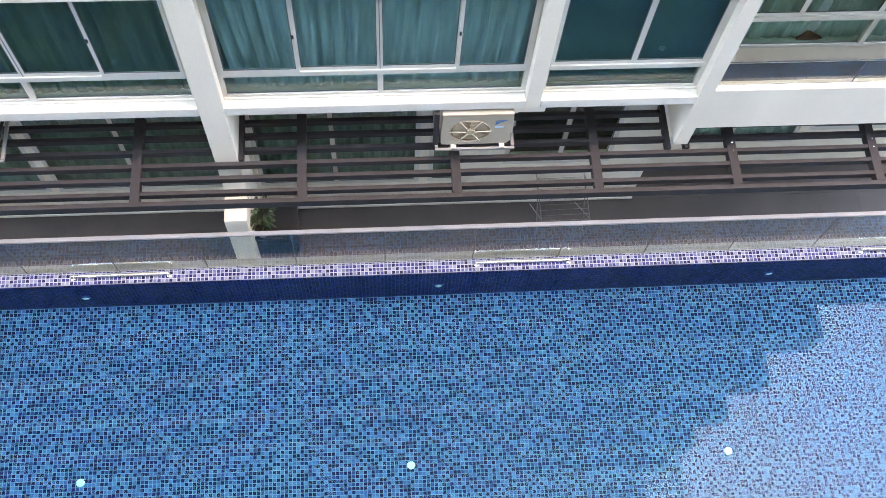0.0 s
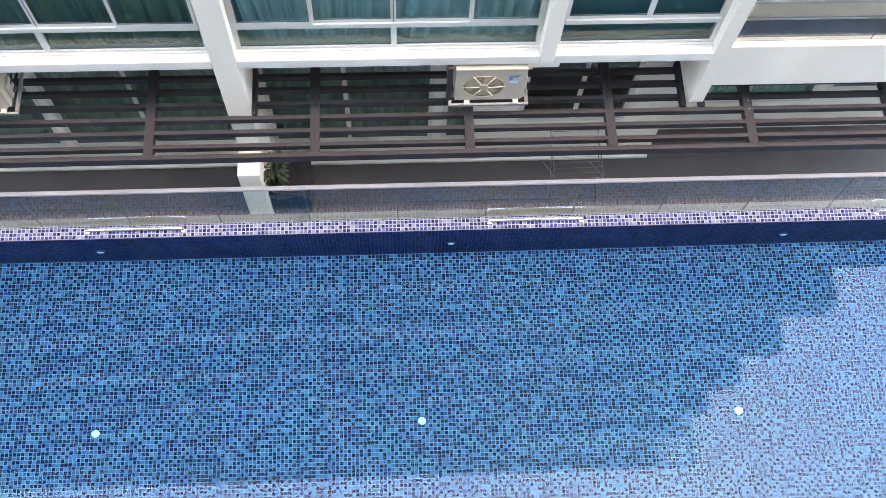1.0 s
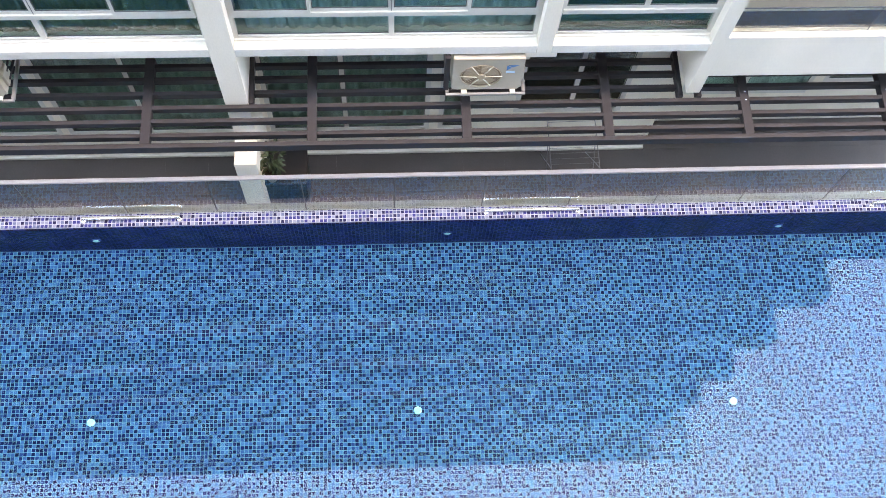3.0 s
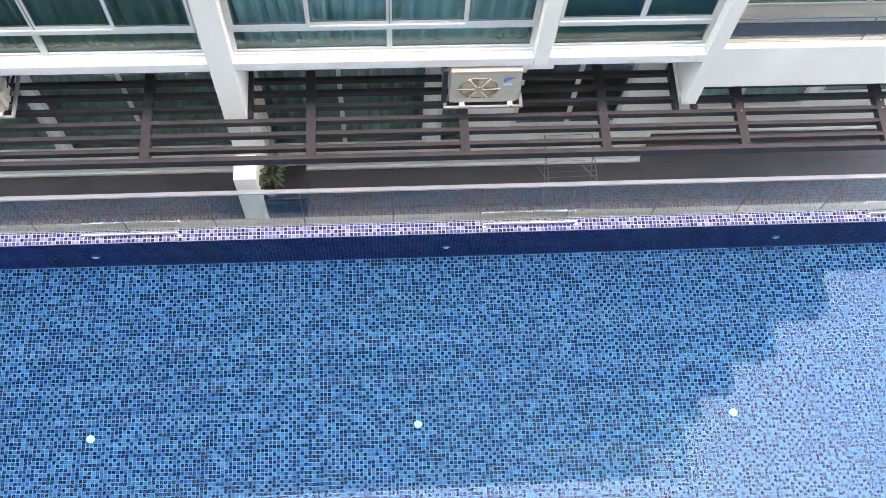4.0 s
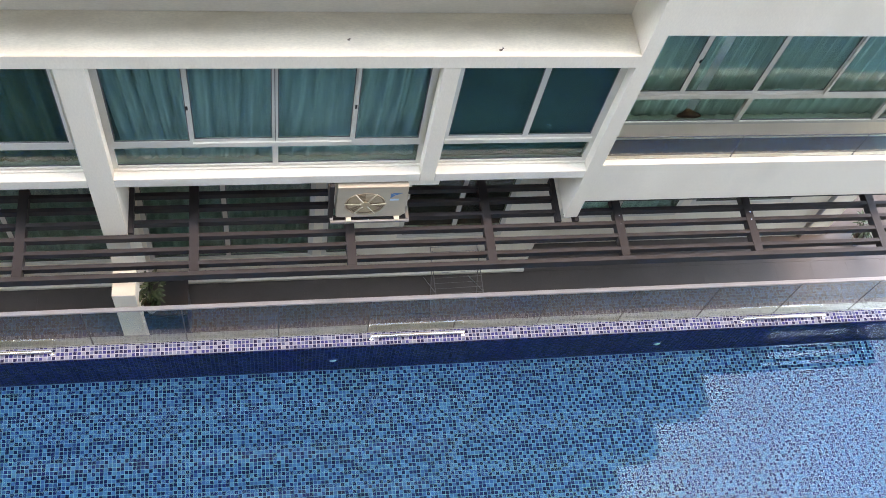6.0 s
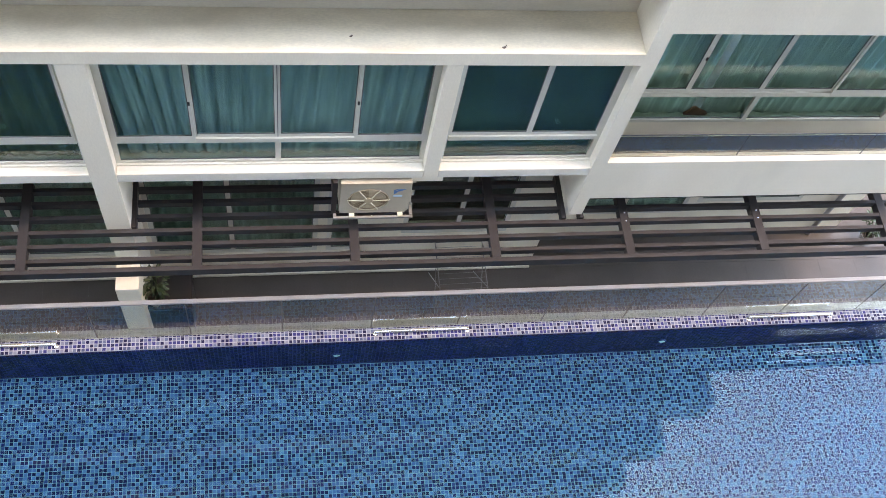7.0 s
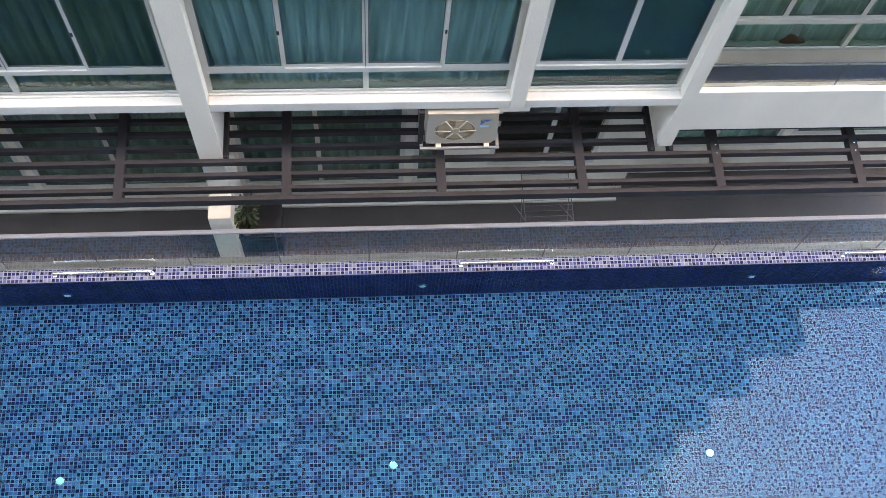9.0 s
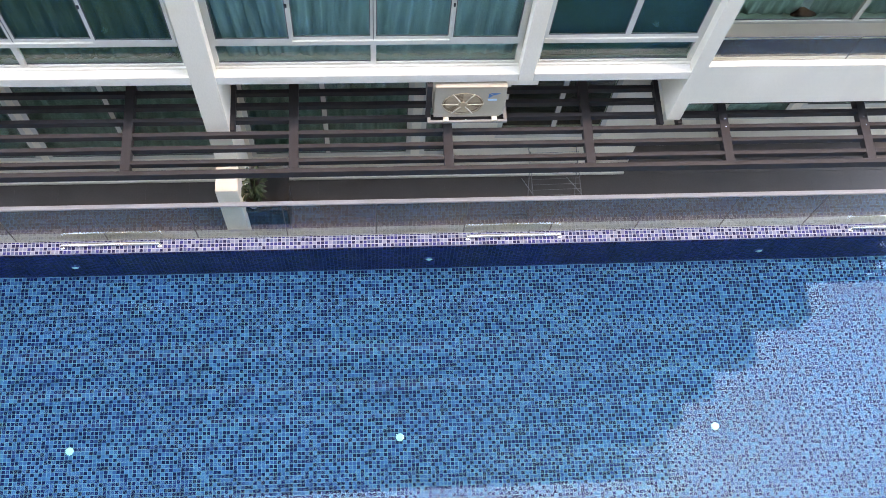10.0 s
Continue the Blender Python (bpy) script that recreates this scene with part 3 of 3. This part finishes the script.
part("front_beam", boxed(0, 1.25, 0, 0.16, 0, 0.3), WHITE, trellis)
part("end_beam", boxed(1.251, 1.37, 0, 3.0, 0, 0.3), WHITE, trellis)
part("back_beam", boxed(0, 1.25, 2.0, 3.0, 0, 0.3), WHITE, trellis)
for k in range(5):
    part("slat", boxed(0, 1.25, 0.40 + 0.32 * k, 0.52 + 0.32 * k, 0.05, 0.2), WHITE, trellis)

# ---- ground floor walls and windows ----
GY = GROUND_WALL


def wall_with_windows(prefix, label, x0, x1, y0, y1, z0, z1, holes):
    """A wall along x, in pieces round its openings: holes of (x from, to, z from, to)."""
    bm = bmesh.new()
    x = x0
    for a, b, lo, hi in sorted(holes):
        if a > x:
            box(bm, x, a, y0, y1, z0, z1)
        box(bm, a, b, y0, y1, z0, lo)
        box(bm, a, b, y0, y1, hi, z1)
        x = b
    if x < x1:
        box(bm, x, x1, y0, y1, z0, z1)
    return solid(prefix, label, "wall", bm, WHITE)


HOLES = [(-8.6, -4.43, -0.15, 2.05), (-4.34, -1.98, -0.15, 2.05), (-1.65, 0.50, -0.15, 2.05), (0.62, 1.02, -0.15, 2.05), (1.62, 3.07, 0.28, 2.05)]
wall_with_windows("wall_ground", "white painted ground floor wall with windows", LEFT_END, JOG, GY, GY + 0.2, TERRACE, 2.54, HOLES)
HOLES_END = [(4.05, 5.85, -0.12, 2.05), (5.98, 7.6, 0.18, 2.05)]
wall_with_windows("wall_ground_end", "white painted recessed ground floor wall with windows", JOG - 0.2, 8.6, RECESS_WALL, RECESS_WALL + 0.2, TERRACE, 2.24, HOLES_END)
solid("wall_jog", "white painted return of the ground floor wall", "wall", boxed(JOG - 0.2, JOG - 0.001, GY + 0.201, RECESS_WALL - 0.001, TERRACE, 2.54), WHITE)
ground_uprights = ((-6.5,), (-3.25,), (-0.62,), (), (2.37,))
for i, ((a, b, lo, hi), ups) in enumerate(zip(HOLES, ground_uprights)):
    window("window_%d" % (i + 5), "white framed ground floor window behind the pergola", a + 0.001, b - 0.001, lo + 0.001, hi - 0.001, GY + 0.034, ups, bar=0.035)
for i, ((a, b, lo, hi), ups) in enumerate(zip(HOLES_END, ((4.9,), (6.8,)))):
    window("window_%d" % (i + 10), "white framed window in the recessed wall", a + 0.001, b - 0.001, lo + 0.001, hi - 0.001, RECESS_WALL + 0.034, ups, bar=0.035)
for i, (a, b) in enumerate(((-8.6, -4.43), (-4.34, -1.98), (-1.64, 0.50), (0.62, 1.02))):
    curtain("green-grey curtain behind a ground floor window", a, b, -0.145, 2.04, GY + 0.12, CURTAIN_GREEN, 20 + i, 0.12, 0.03)
curtain("green-grey curtain behind the recessed window", 4.05, 5.85, -0.115, 2.04, RECESS_WALL + 0.12, SHEER, 30, 0.12, 0.03)
solid("skirting_1", "white skirting along the foot of the wall", "skirting", boxed(LEFT_END, JOG - 0.001, GY - 0.045, GY - 0.001, TERRACE + 0.001, TERRACE + 0.05, 0.006), LEDGE_WHITE)
solid("skirting_2", "white skirting along the foot of the recessed wall", "skirting", boxed(JOG, 8.6, RECESS_WALL - 0.045, RECESS_WALL - 0.001, TERRACE + 0.001, TERRACE + 0.05, 0.006), LEDGE_WHITE)
solid("wall_east", "white painted end wall of the building", "wall", boxed(8.4, 8.6, RECESS_WALL + 0.201, 7.9, TERRACE, 2.24), WHITE)
downpipe = thing("downpipe", "grey downpipe on the recessed ground floor wall", "pipe", pose(8.16, RECESS_WALL - 0.050, TERRACE))
part("pipe", rod(bmesh.new(), (0, 0, 0.002), (0, 0, 3.0), 0.034, 14), POT, downpipe)
for z in (0.5, 1.7, 2.8):
    part("clip", boxed(-0.045, 0.045, -0.038, 0.0495, z, z + 0.04, 0.004), POT, downpipe)
# low wall between two terraces
solid("divider_wall", "low white painted wall dividing the terraces", "wall", boxed(LEFT_OUT - 0.02, -1.70, 0.25, FRONT - 0.003, TERRACE, 0.86, 0.012), WHITE)

# ---- pergola ----
PZ = 1.77
pergola = thing("pergola", "dark brown painted steel pergola over the terrace", "pergola", pose(0, 0, PZ))
BEAMS = [-8.3, -6.45, -4.70, -2.86, -0.948, 0.86, 2.54, 4.215, 5.96, 7.7, 9.58]
P_END = 9.76
part("front_beam", boxed(LEFT_END, P_END, 0.040, 0.098, -0.13, 0.002, 0.005), PERGOLA, pergola)
SLATS = [0.180, 0.362, 0.540, 0.728, 0.920, 1.10]
for k, y in enumerate(SLATS):
    spans = [(LEFT_END, P_END)] if y + 0.05 < FRONT else [(LEFT_END, LEFT_OUT - BAY - 0.28), (LEFT_OUT - BAY + 0.002, LEFT_OUT - 0.002), (LEFT_IN + 0.06, PIER_IN - 0.07), (PIER_OUT + 0.07, P_END)]
    for a, b in spans:
        cuts = [a, *[x for x in BEAMS if a < x < b], b]
        for u, v in zip(cuts, cuts[1:]):
            u2 = u + 0.056 if u in BEAMS else u
            v2 = v - 0.056 if v in BEAMS else v
            if v2 - u2 > 0.05:
                part("slat", boxed(u2, v2, y, y + 0.05, -0.10, -0.004, 0.004), PERGOLA, pergola)
for x in BEAMS:
    back = RECESS_WALL - 0.002 if x > JOG else GY - 0.002
    part("beam", boxed(x - 0.055, x + 0.055, 0.0985, back, -0.12, 0.0, 0.005), PERGOLA, pergola)
for x in (LEFT_IN + 0.002, PIER_IN - 0.062, PIER_OUT + 0.002):
    part("side_beam", boxed(x, x + 0.055, FRONT + 0.004, GY - 0.002, -0.12, 0.01, 0.005), PERGOLA, pergola)
part("end_beam", boxed(P_END + 0.001, P_END + 0.06, 0.040, RECESS_WALL - 0.002, -0.13, 0.002, 0.005), PERGOLA, pergola)
for x in (4.215, 5.96):
    for y in (0.55, 0.66):
        part("bolt", turned(bmesh.new(), ((0.010, 0), (0.010, 0.006), (0.004, 0.009)), (x + 0.01, y, 0.001), sides=8), STEEL, pergola)

# ---- glass fence ----
fence = thing("glass_fence", "clear green-tinted glass pool fence with a satin rail", "fence", pose(0, 0, 0))
k = int(X0 / PANEL)
while k * PANEL < X1 + 3:
    no_shadow(part("glass_panel", boxed(k * PANEL + 0.007, (k + 1) * PANEL - 0.007, -0.006, 0.006, 0.0065, 0.985), FENCE_GLASS, fence))
    part("joint_seal", boxed(k * PANEL - 0.0068, k * PANEL + 0.0068, -0.005, 0.005, 0.0065, 0.985), ALU_GREY, fence)
    k += 1
part("top_rail", boxed(X0, X1 + 3.5, -0.026, 0.028, 0.986, 1.022, 0.008), RAIL, fence, "satin metal top rail")
part("base_channel", boxed(X0, X1 + 3.5, -0.012, 0.012, -0.0015, 0.006), CURB, fence)
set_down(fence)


# ---- grab rails ----
def grab_rail(x):
    g = thing("grab_rail", "polished stainless steel grab rail on the coping", "rail", pose(x, -0.085, 0), group="grab rails along the pool")
    part("bar", rod(bmesh.new(), (-0.615, 0, 0.055), (0.615, 0, 0.055), 0.022, 14), STEEL, g)
    for s in (-0.612, 0.612):
        bm = bmesh.new()
        rod(bm, (s, -0.01, 0.0), (s, 0, 0.055), 0.017, 12)
        turned(bm, ((0.030, 0), (0.030, 0.005), (0.02, 0.008)), (s, -0.01, 0.0005), sides=14)
        part("stand", bm, STEEL, g)
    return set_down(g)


grab_rail(1.815)
for x in (-3.405, 7.035):
    grab_rail(x)


# ---- outdoor units of the air conditioning ----
def ac_unit(x, y, z):
    """Outdoor unit whose lower left front corner is at x, y, z."""
    a = thing("air_conditioner", "ivory outdoor air conditioner with a tan fan on a bracket", "air conditioner", pose(x, y, z), group="outdoor units under the ledge")
    w, d, h = 0.80, 0.30, 0.62
    cx, cz, r = 0.325, 0.295, 0.235
    bm = bmesh.new()
    box(bm, 0, w, 0.020, d, 0, h, 0.012)
    part("casing", bm, AC_WHITE, a)
    # front panel with a round opening
    bm = bmesh.new()
    n = 48
    ring, edge, deep = [], [], []
    for i in range(n):
        t = 2 * math.pi * (i + 0.5) / n
        c, s = math.cos(t), math.sin(t)
        ring.append(bm.verts.new((cx + r * c, 0, cz + r * s)))
        deep.append(bm.verts.new((cx + r * c, 0.018, cz + r * s)))
        f = min((w - 0.006 - cx if c > 0 else cx - 0.006) / max(abs(c), 1e-6), (h - 0.006 - cz if s > 0 else cz - 0.006) / max(abs(s), 1e-6))
        edge.append(bm.verts.new((cx + f * c, 0, cz + f * s)))
    for i in range(n):
        j = (i + 1) % n
        bm.faces.new([ring[i], ring[j], edge[j], edge[i]])
        bm.faces.new([ring[i], deep[i], deep[j], ring[j]])
    bmesh.ops.recalc_face_normals(bm, faces=bm.faces)
    part("front_panel", bm, AC_WHITE, a)
    part("coil", turned(bmesh.new(), ((r - 0.002, 0), (r - 0.002, 0.003)), (cx, 0.0155, cz), "y", 40), AC_DARK, a)
    bm = bmesh.new()
    for b in range(3):
        rows = []
        for i in range(9):
            t = 2 * math.pi * b / 3 + i * 0.20
            tw = -0.001 + 0.0012 * i
            rows.append([bm.verts.new((cx + q * math.cos(t), 0.013 - tw * 0.6, cz + q * math.sin(t))) for q in (0.05, 0.12, 0.20)])
        for one, two in zip(rows, rows[1:]):
            for i in range(2):
                bm.faces.new([one[i], one[i + 1], two[i + 1], two[i]])
    fan = part("fan", bm, AC_TAN, a)
    guard = thing("fan_guard", "", "")
    guard.parent = a
    bm = bmesh.new()
    for i in range(6):
        t = 2 * math.pi * i / 6
        rod(bm, (cx + 0.05 * math.cos(t), -0.012, cz + 0.05 * math.sin(t)), (cx + (r + 0.005) * math.cos(t), -0.004, cz + (r + 0.005) * math.sin(t)), 0.0055, 6)
    part("spoke", bm, AC_GUARD, guard)
    for q in (0.08, 0.11, 0.14, 0.17, 0.20, 0.228):
        bm = bmesh.new()
        m = 40
        for i in range(m):
            t0, t1 = 2 * math.pi * i / m, 2 * math.pi * (i + 1) / m
            yy = -0.011 + 0.008 * q / r
            rod(bm, (cx + q * math.cos(t0), yy, cz + q * math.sin(t0)), (cx + q * math.cos(t1), yy, cz + q * math.sin(t1)), 0.0012 if q < 0.22 else 0.004, 5, False)
        part("ring", bm, AC_TAN, guard)
    part("hub", turned(bmesh.new(), ((0.055, 0.0), (0.055, -0.010), (0.04, -0.016)), (cx, 0.0, cz), "y", 24), AC_TAN, guard)
    bm = bmesh.new()
    bm.faces.new([bm.verts.new(p) for p in ((0.60, -0.003, 0.52), (0.60, -0.003, 0.41), (0.655, -0.003, 0.475))])
    bm.faces.new([bm.verts.new(p) for p in ((0.61, -0.003, 0.525), (0.665, -0.003, 0.475), (0.74, -0.003, 0.525))])
    bmesh.ops.recalc_face_normals(bm, faces=bm.faces)
    part("badge", bm, BADGE, a, "blue geometric badge")
    part("badge_bar", boxed(0.60, 0.70, -0.003, -0.001, 0.36, 0.395), BADGE_PALE, a)
    bm = bmesh.new()
    box(bm, -0.06, w + 0.06, -0.045, -0.018, -0.068, -0.035)
    box(bm, -0.06, -0.025, -0.011, 0.62, -0.075, -0.035)
    box(bm, w + 0.025, w + 0.06, -0.011, 0.62, -0.075, -0.035)
    part("bracket", bm, BRACKET, a)
    bm = bmesh.new()
    box(bm, -0.085, -0.03, 0.02, 0.075, -0.034, 0.64)
    part("hanger", bm, PERGOLA, a)
    for x2 in (0.10, 0.66):
        part("foot", boxed(x2 + 0.02, x2 + 0.08, -0.046, 0.20, -0.034, -0.001, 0.004), AC_GUARD, a)
    part("service_cover", boxed(w + 0.0005, w + 0.035, 0.10, 0.26, 0.05, 0.28, 0.008), AC_WHITE, a)
    bm = bmesh.new()
    rod(bm, (w + 0.03, 0.16, 0.10), (w + 0.03, 0.62, 0.02), 0.018, 8)
    rod(bm, (w + 0.03, 0.20, 0.20), (w + 0.05, 0.64, 0.25), 0.014, 8)
    part("pipe", bm, BLACK, a)
    part("drain_hook", rod(bmesh.new(), (0.38, 0.0, -0.075), (0.44, -0.01, -0.11), 0.010, 8), LENS, a)
    return a


ac_unit(0.668, 0.545, 2.112)
ac_unit(-5.12, 0.545, 2.112)


# ---- things on the terrace ----
def planter():
    c = thing("cabinet", "black plastic storage cabinet beside the dividing wall", "cabinet", pose(-1.43, 0.62, TERRACE))
    part("body", boxed(-0.27, 0.27, -0.22, 0.24, 0.0, 0.76, 0.012), BLACK, c)
    part("lid", boxed(-0.285, 0.285, -0.235, 0.255, 0.761, 0.80, 0.010), BLACK, c)
    for s in (-0.135, 0.135):
        part("door", boxed(s - 0.125, s + 0.125, -0.232, -0.221, 0.05, 0.72, 0.004), BLACK, c)


def potted_plant(x, y, z):
    p = thing("potted_plant", "leafy dark green plant in a small grey pot", "plant", pose(x, y, z))
    part("pot", turned(bmesh.new(), ((0.065, 0), (0.10, 0.16), (0.112, 0.165), (0.112, 0.185), (0.098, 0.185), (0.094, 0.15)), sides=20), POT, p)
    part("soil", turned(bmesh.new(), ((0.092, 0.148), (0.088, 0.155)), sides=16), SOIL, p)
    rng = random.Random(4)
    stems = bmesh.new()
    for i in range(70):
        t, lean = rng.uniform(0, 2 * math.pi), rng.uniform(0.02, 0.15)
        top = Vector((lean * math.cos(t) + 0.02, lean * math.sin(t) + 0.08, 0.22 + rng.uniform(0.0, 0.34)))
        if i < 16:
            rod(stems, (0.3 * top.x, 0.3 * top.y, 0.15), top, 0.004, 5)
        bm = bmesh.new()
        length, wide = rng.uniform(0.06, 0.13), rng.uniform(0.014, 0.028)
        droop = rng.uniform(0.02, 0.10)
        q = Matrix.Rotation(t + rng.uniform(-0.7, 0.7), 3, "Z")
        left, mid, right = [], [], []
        for k in range(6):
            u = k / 5
            half = wide * math.sin(math.pi * min(0.97, u * 0.92 + 0.06)) ** 0.8
            zz = 0.05 * u - droop * u * u
            left.append(bm.verts.new(top + q @ Vector((length * u, half, zz + 0.008))))
            mid.append(bm.verts.new(top + q @ Vector((length * u, 0, zz))))
            right.append(bm.verts.new(top + q @ Vector((length * u, -half, zz + 0.008))))
        for k in range(5):
            bm.faces.new([mid[k], mid[k + 1], left[k + 1], left[k]])
            bm.faces.new([right[k], right[k + 1], mid[k + 1], mid[k]])
        part("leaf", bm, LEAF, p)
    part("stem", stems, LEAF, p)


def drying_rack():
    r = thing("drying_rack", "folding grey wire clothes drying rack on the terrace", "rack", pose(2.45, 0.80, TERRACE))
    for s in (-0.33, 0.33):
        part("side_rail", rod(bmesh.new(), (s, -0.32, 0.82), (s, 0.52, 0.82), 0.006, 8), WIRE, r)
        part("leg", rod(bmesh.new(), (s, -0.28, 0.82), (s, 0.36, 0.008), 0.006, 8), WIRE, r)
        part("leg", rod(bmesh.new(), (s + 0.02, 0.36, 0.82), (s + 0.02, -0.28, 0.008), 0.006, 8), WIRE, r)
    for k in range(11):
        y = -0.30 + 0.080 * k
        part("wire", rod(bmesh.new(), (-0.33, y, 0.822), (0.33, y + 0.015, 0.822), 0.003, 6), WIRE, r)


planter()
potted_plant(-1.60, 0.47, TERRACE + 0.801)
potted_plant(9.05, 1.50, TERRACE)
drying_rack()


# ---- pool lamps ----
def floor_lamp(x, y):
    f = thing("pool_floor_lamp", "round white lamp set in the pool floor", "lamp", pose(x, y, POOL_FLOOR + 0.009), group="lamps in the pool")
    part("rim", turned(bmesh.new(), ((0.057, 0), (0.057, 0.010), (0.048, 0.013), (0.048, 0.004)), sides=24), STEEL, f)
    part("lens", turned(bmesh.new(), ((0.047, 0.001), (0.047, 0.012), (0.026, 0.018)), sides=24), LENS, f)
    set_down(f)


def wall_lamp(x, z):
    f = thing("pool_wall_lamp", "round white lamp set in the pool wall", "lamp", pose(x, -COPING + 0.001, z), group="lamps in the pool")
    part("rim", turned(bmesh.new(), ((0.065, 0), (0.065, -0.012), (0.048, -0.016), (0.048, -0.004)), axis="y", sides=24), GROUT_BLUE, f)
    part("lens", turned(bmesh.new(), ((0.047, -0.001), (0.047, -0.016), (0.025, -0.026)), axis="y", sides=24), LENS, f)
    set_down(f)


for x, y in ((0.245, -2.52), (4.43, -2.53), (-3.95, -2.55), (-8.1, -2.58), (8.5, -2.43)):
    floor_lamp(x, y)
for x in (0.71, 5.28, -3.97, -8.5, 9.8):
    wall_lamp(x, -0.60)

# ---- terrace paving ----
paving = thing("terrace_paving", "large dark grey paving tiles on the terrace", "paving", pose(0, 0, TERRACE), kind="structure")
S = 0.60
shape = None
for j, (y0, y1) in enumerate(((0.25, 0.602), (0.604, 1.198), (1.20, 1.66))):
    tile = bpy.data.meshes.new("paving_tile")
    bm = boxed(0.0003, S - 0.0003, 0, y1 - y0 - 0.0006, -0.010, 0.0)
    bm.to_mesh(tile)
    bm.free()
    tile.materials.append(PAVING)
    x = LEFT_END if j < 2 else JOG
    while x < 12.6:
        ob = new("tile", tile)
        ob.parent = paving
        ob.location = (x, y0, 0)
        x += S

# ---- mosaic ----
PITCH, GAP = 0.0505, 0.0055


def mosaic(name, label, mats, place, na, nb, near_a, near_b, rise=0.004, gap=GAP, share=1.0):
    """Mosaic of na x nb tiles, pale and dark ones mixed so that dark ones rarely join. mats: pale single, pale joined, dark single,
    dark joined. place(a, b, h) gives the point for distances a, b along it and h out of it. Those in the near ranges are tiles
    of their own, the rest is one mesh for each of the two tones."""
    field = thing(name, label, "mosaic", kind="structure")
    half = (PITCH - gap) / 2
    corner = [(-half, -half, 0), (half, -half, 0), (half, half, 0), (-half, half, 0),
              (-half + 0.002, -half + 0.002, rise), (half - 0.002, -half + 0.002, rise), (half - 0.002, half - 0.002, rise), (-half + 0.002, half - 0.002, rise)]
    faces = [(4, 5, 6, 7), (0, 1, 5, 4), (1, 2, 6, 5), (2, 3, 7, 6), (3, 0, 4, 7)]
    origin = Vector(place(0, 0, 0))
    singles = []
    for mat in (mats[0], mats[2]):
        one = bpy.data.meshes.new("mosaic_tile")
        one.from_pydata([tuple(Vector(place(*c)) - origin) for c in corner], [], faces)
        one.materials.append(mat)
        singles.append(one)
    rng = random.Random(7)
    meshes = [([], []), ([], [])]
    before = [0] * nb
    for i in range(na):
        last = 0
        for j in range(nb):
            odds = (0.62, 0.34, 0.14)[last + before[j]] * share
            dark = 1 if rng.random() < odds else 0
            last = before[j] = dark
            a, b = (i + 0.5) * PITCH + rng.uniform(-0.0012, 0.0012), (j + 0.5) * PITCH + rng.uniform(-0.0012, 0.0012)
            if near_a[0] <= i < near_a[1] and near_b[0] <= j < near_b[1]:
                ob = new("tile", singles[dark])
                ob.parent = field
                ob.location = place(a, b, 0)
            else:
                verts, polys = meshes[dark]
                k = len(verts)
                verts.extend(place(a + c[0], b + c[1], c[2]) for c in corner)
                polys.extend(tuple(k + q for q in f) for f in faces)
    for (verts, polys), title, mat in zip(meshes, ("pale_tiles", "dark_tiles"), (mats[1], mats[3])):
        me = bpy.data.meshes.new(title)
        me.from_pydata(verts, [], polys)
        me.materials.append(mat)
        rest = new(title, me)
        rest.parent = field
        tagged(rest, kind="stuff")
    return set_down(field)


XM = -8.0
NA = int(18.0 / PITCH)
mosaic("coping_mosaic", "white and lavender and navy mosaic on the pool coping", COPING_TILES,
       lambda a, b, h: (XM + a, 0.0205 - b, -0.0062 + h), NA, 4, (140, 215), (0, 4), gap=0.0095, share=1.5)
mosaic("pool_wall_mosaic", "navy glass mosaic on the pool wall under water", WALL_TILES,
       lambda a, b, h: (XM + a, -COPING + 0.0055 - h, -0.032 - b), NA, 21, (160, 190), (0, 10))
mosaic("pool_floor_mosaic", "light and dark blue glass mosaic on the pool floor", FLOOR_TILES,
       lambda a, b, h: (XM + a, -COPING + 0.001 - b, POOL_FLOOR - 0.003 + h), NA, 84, (155, 175), (62, 77), share=1.32)
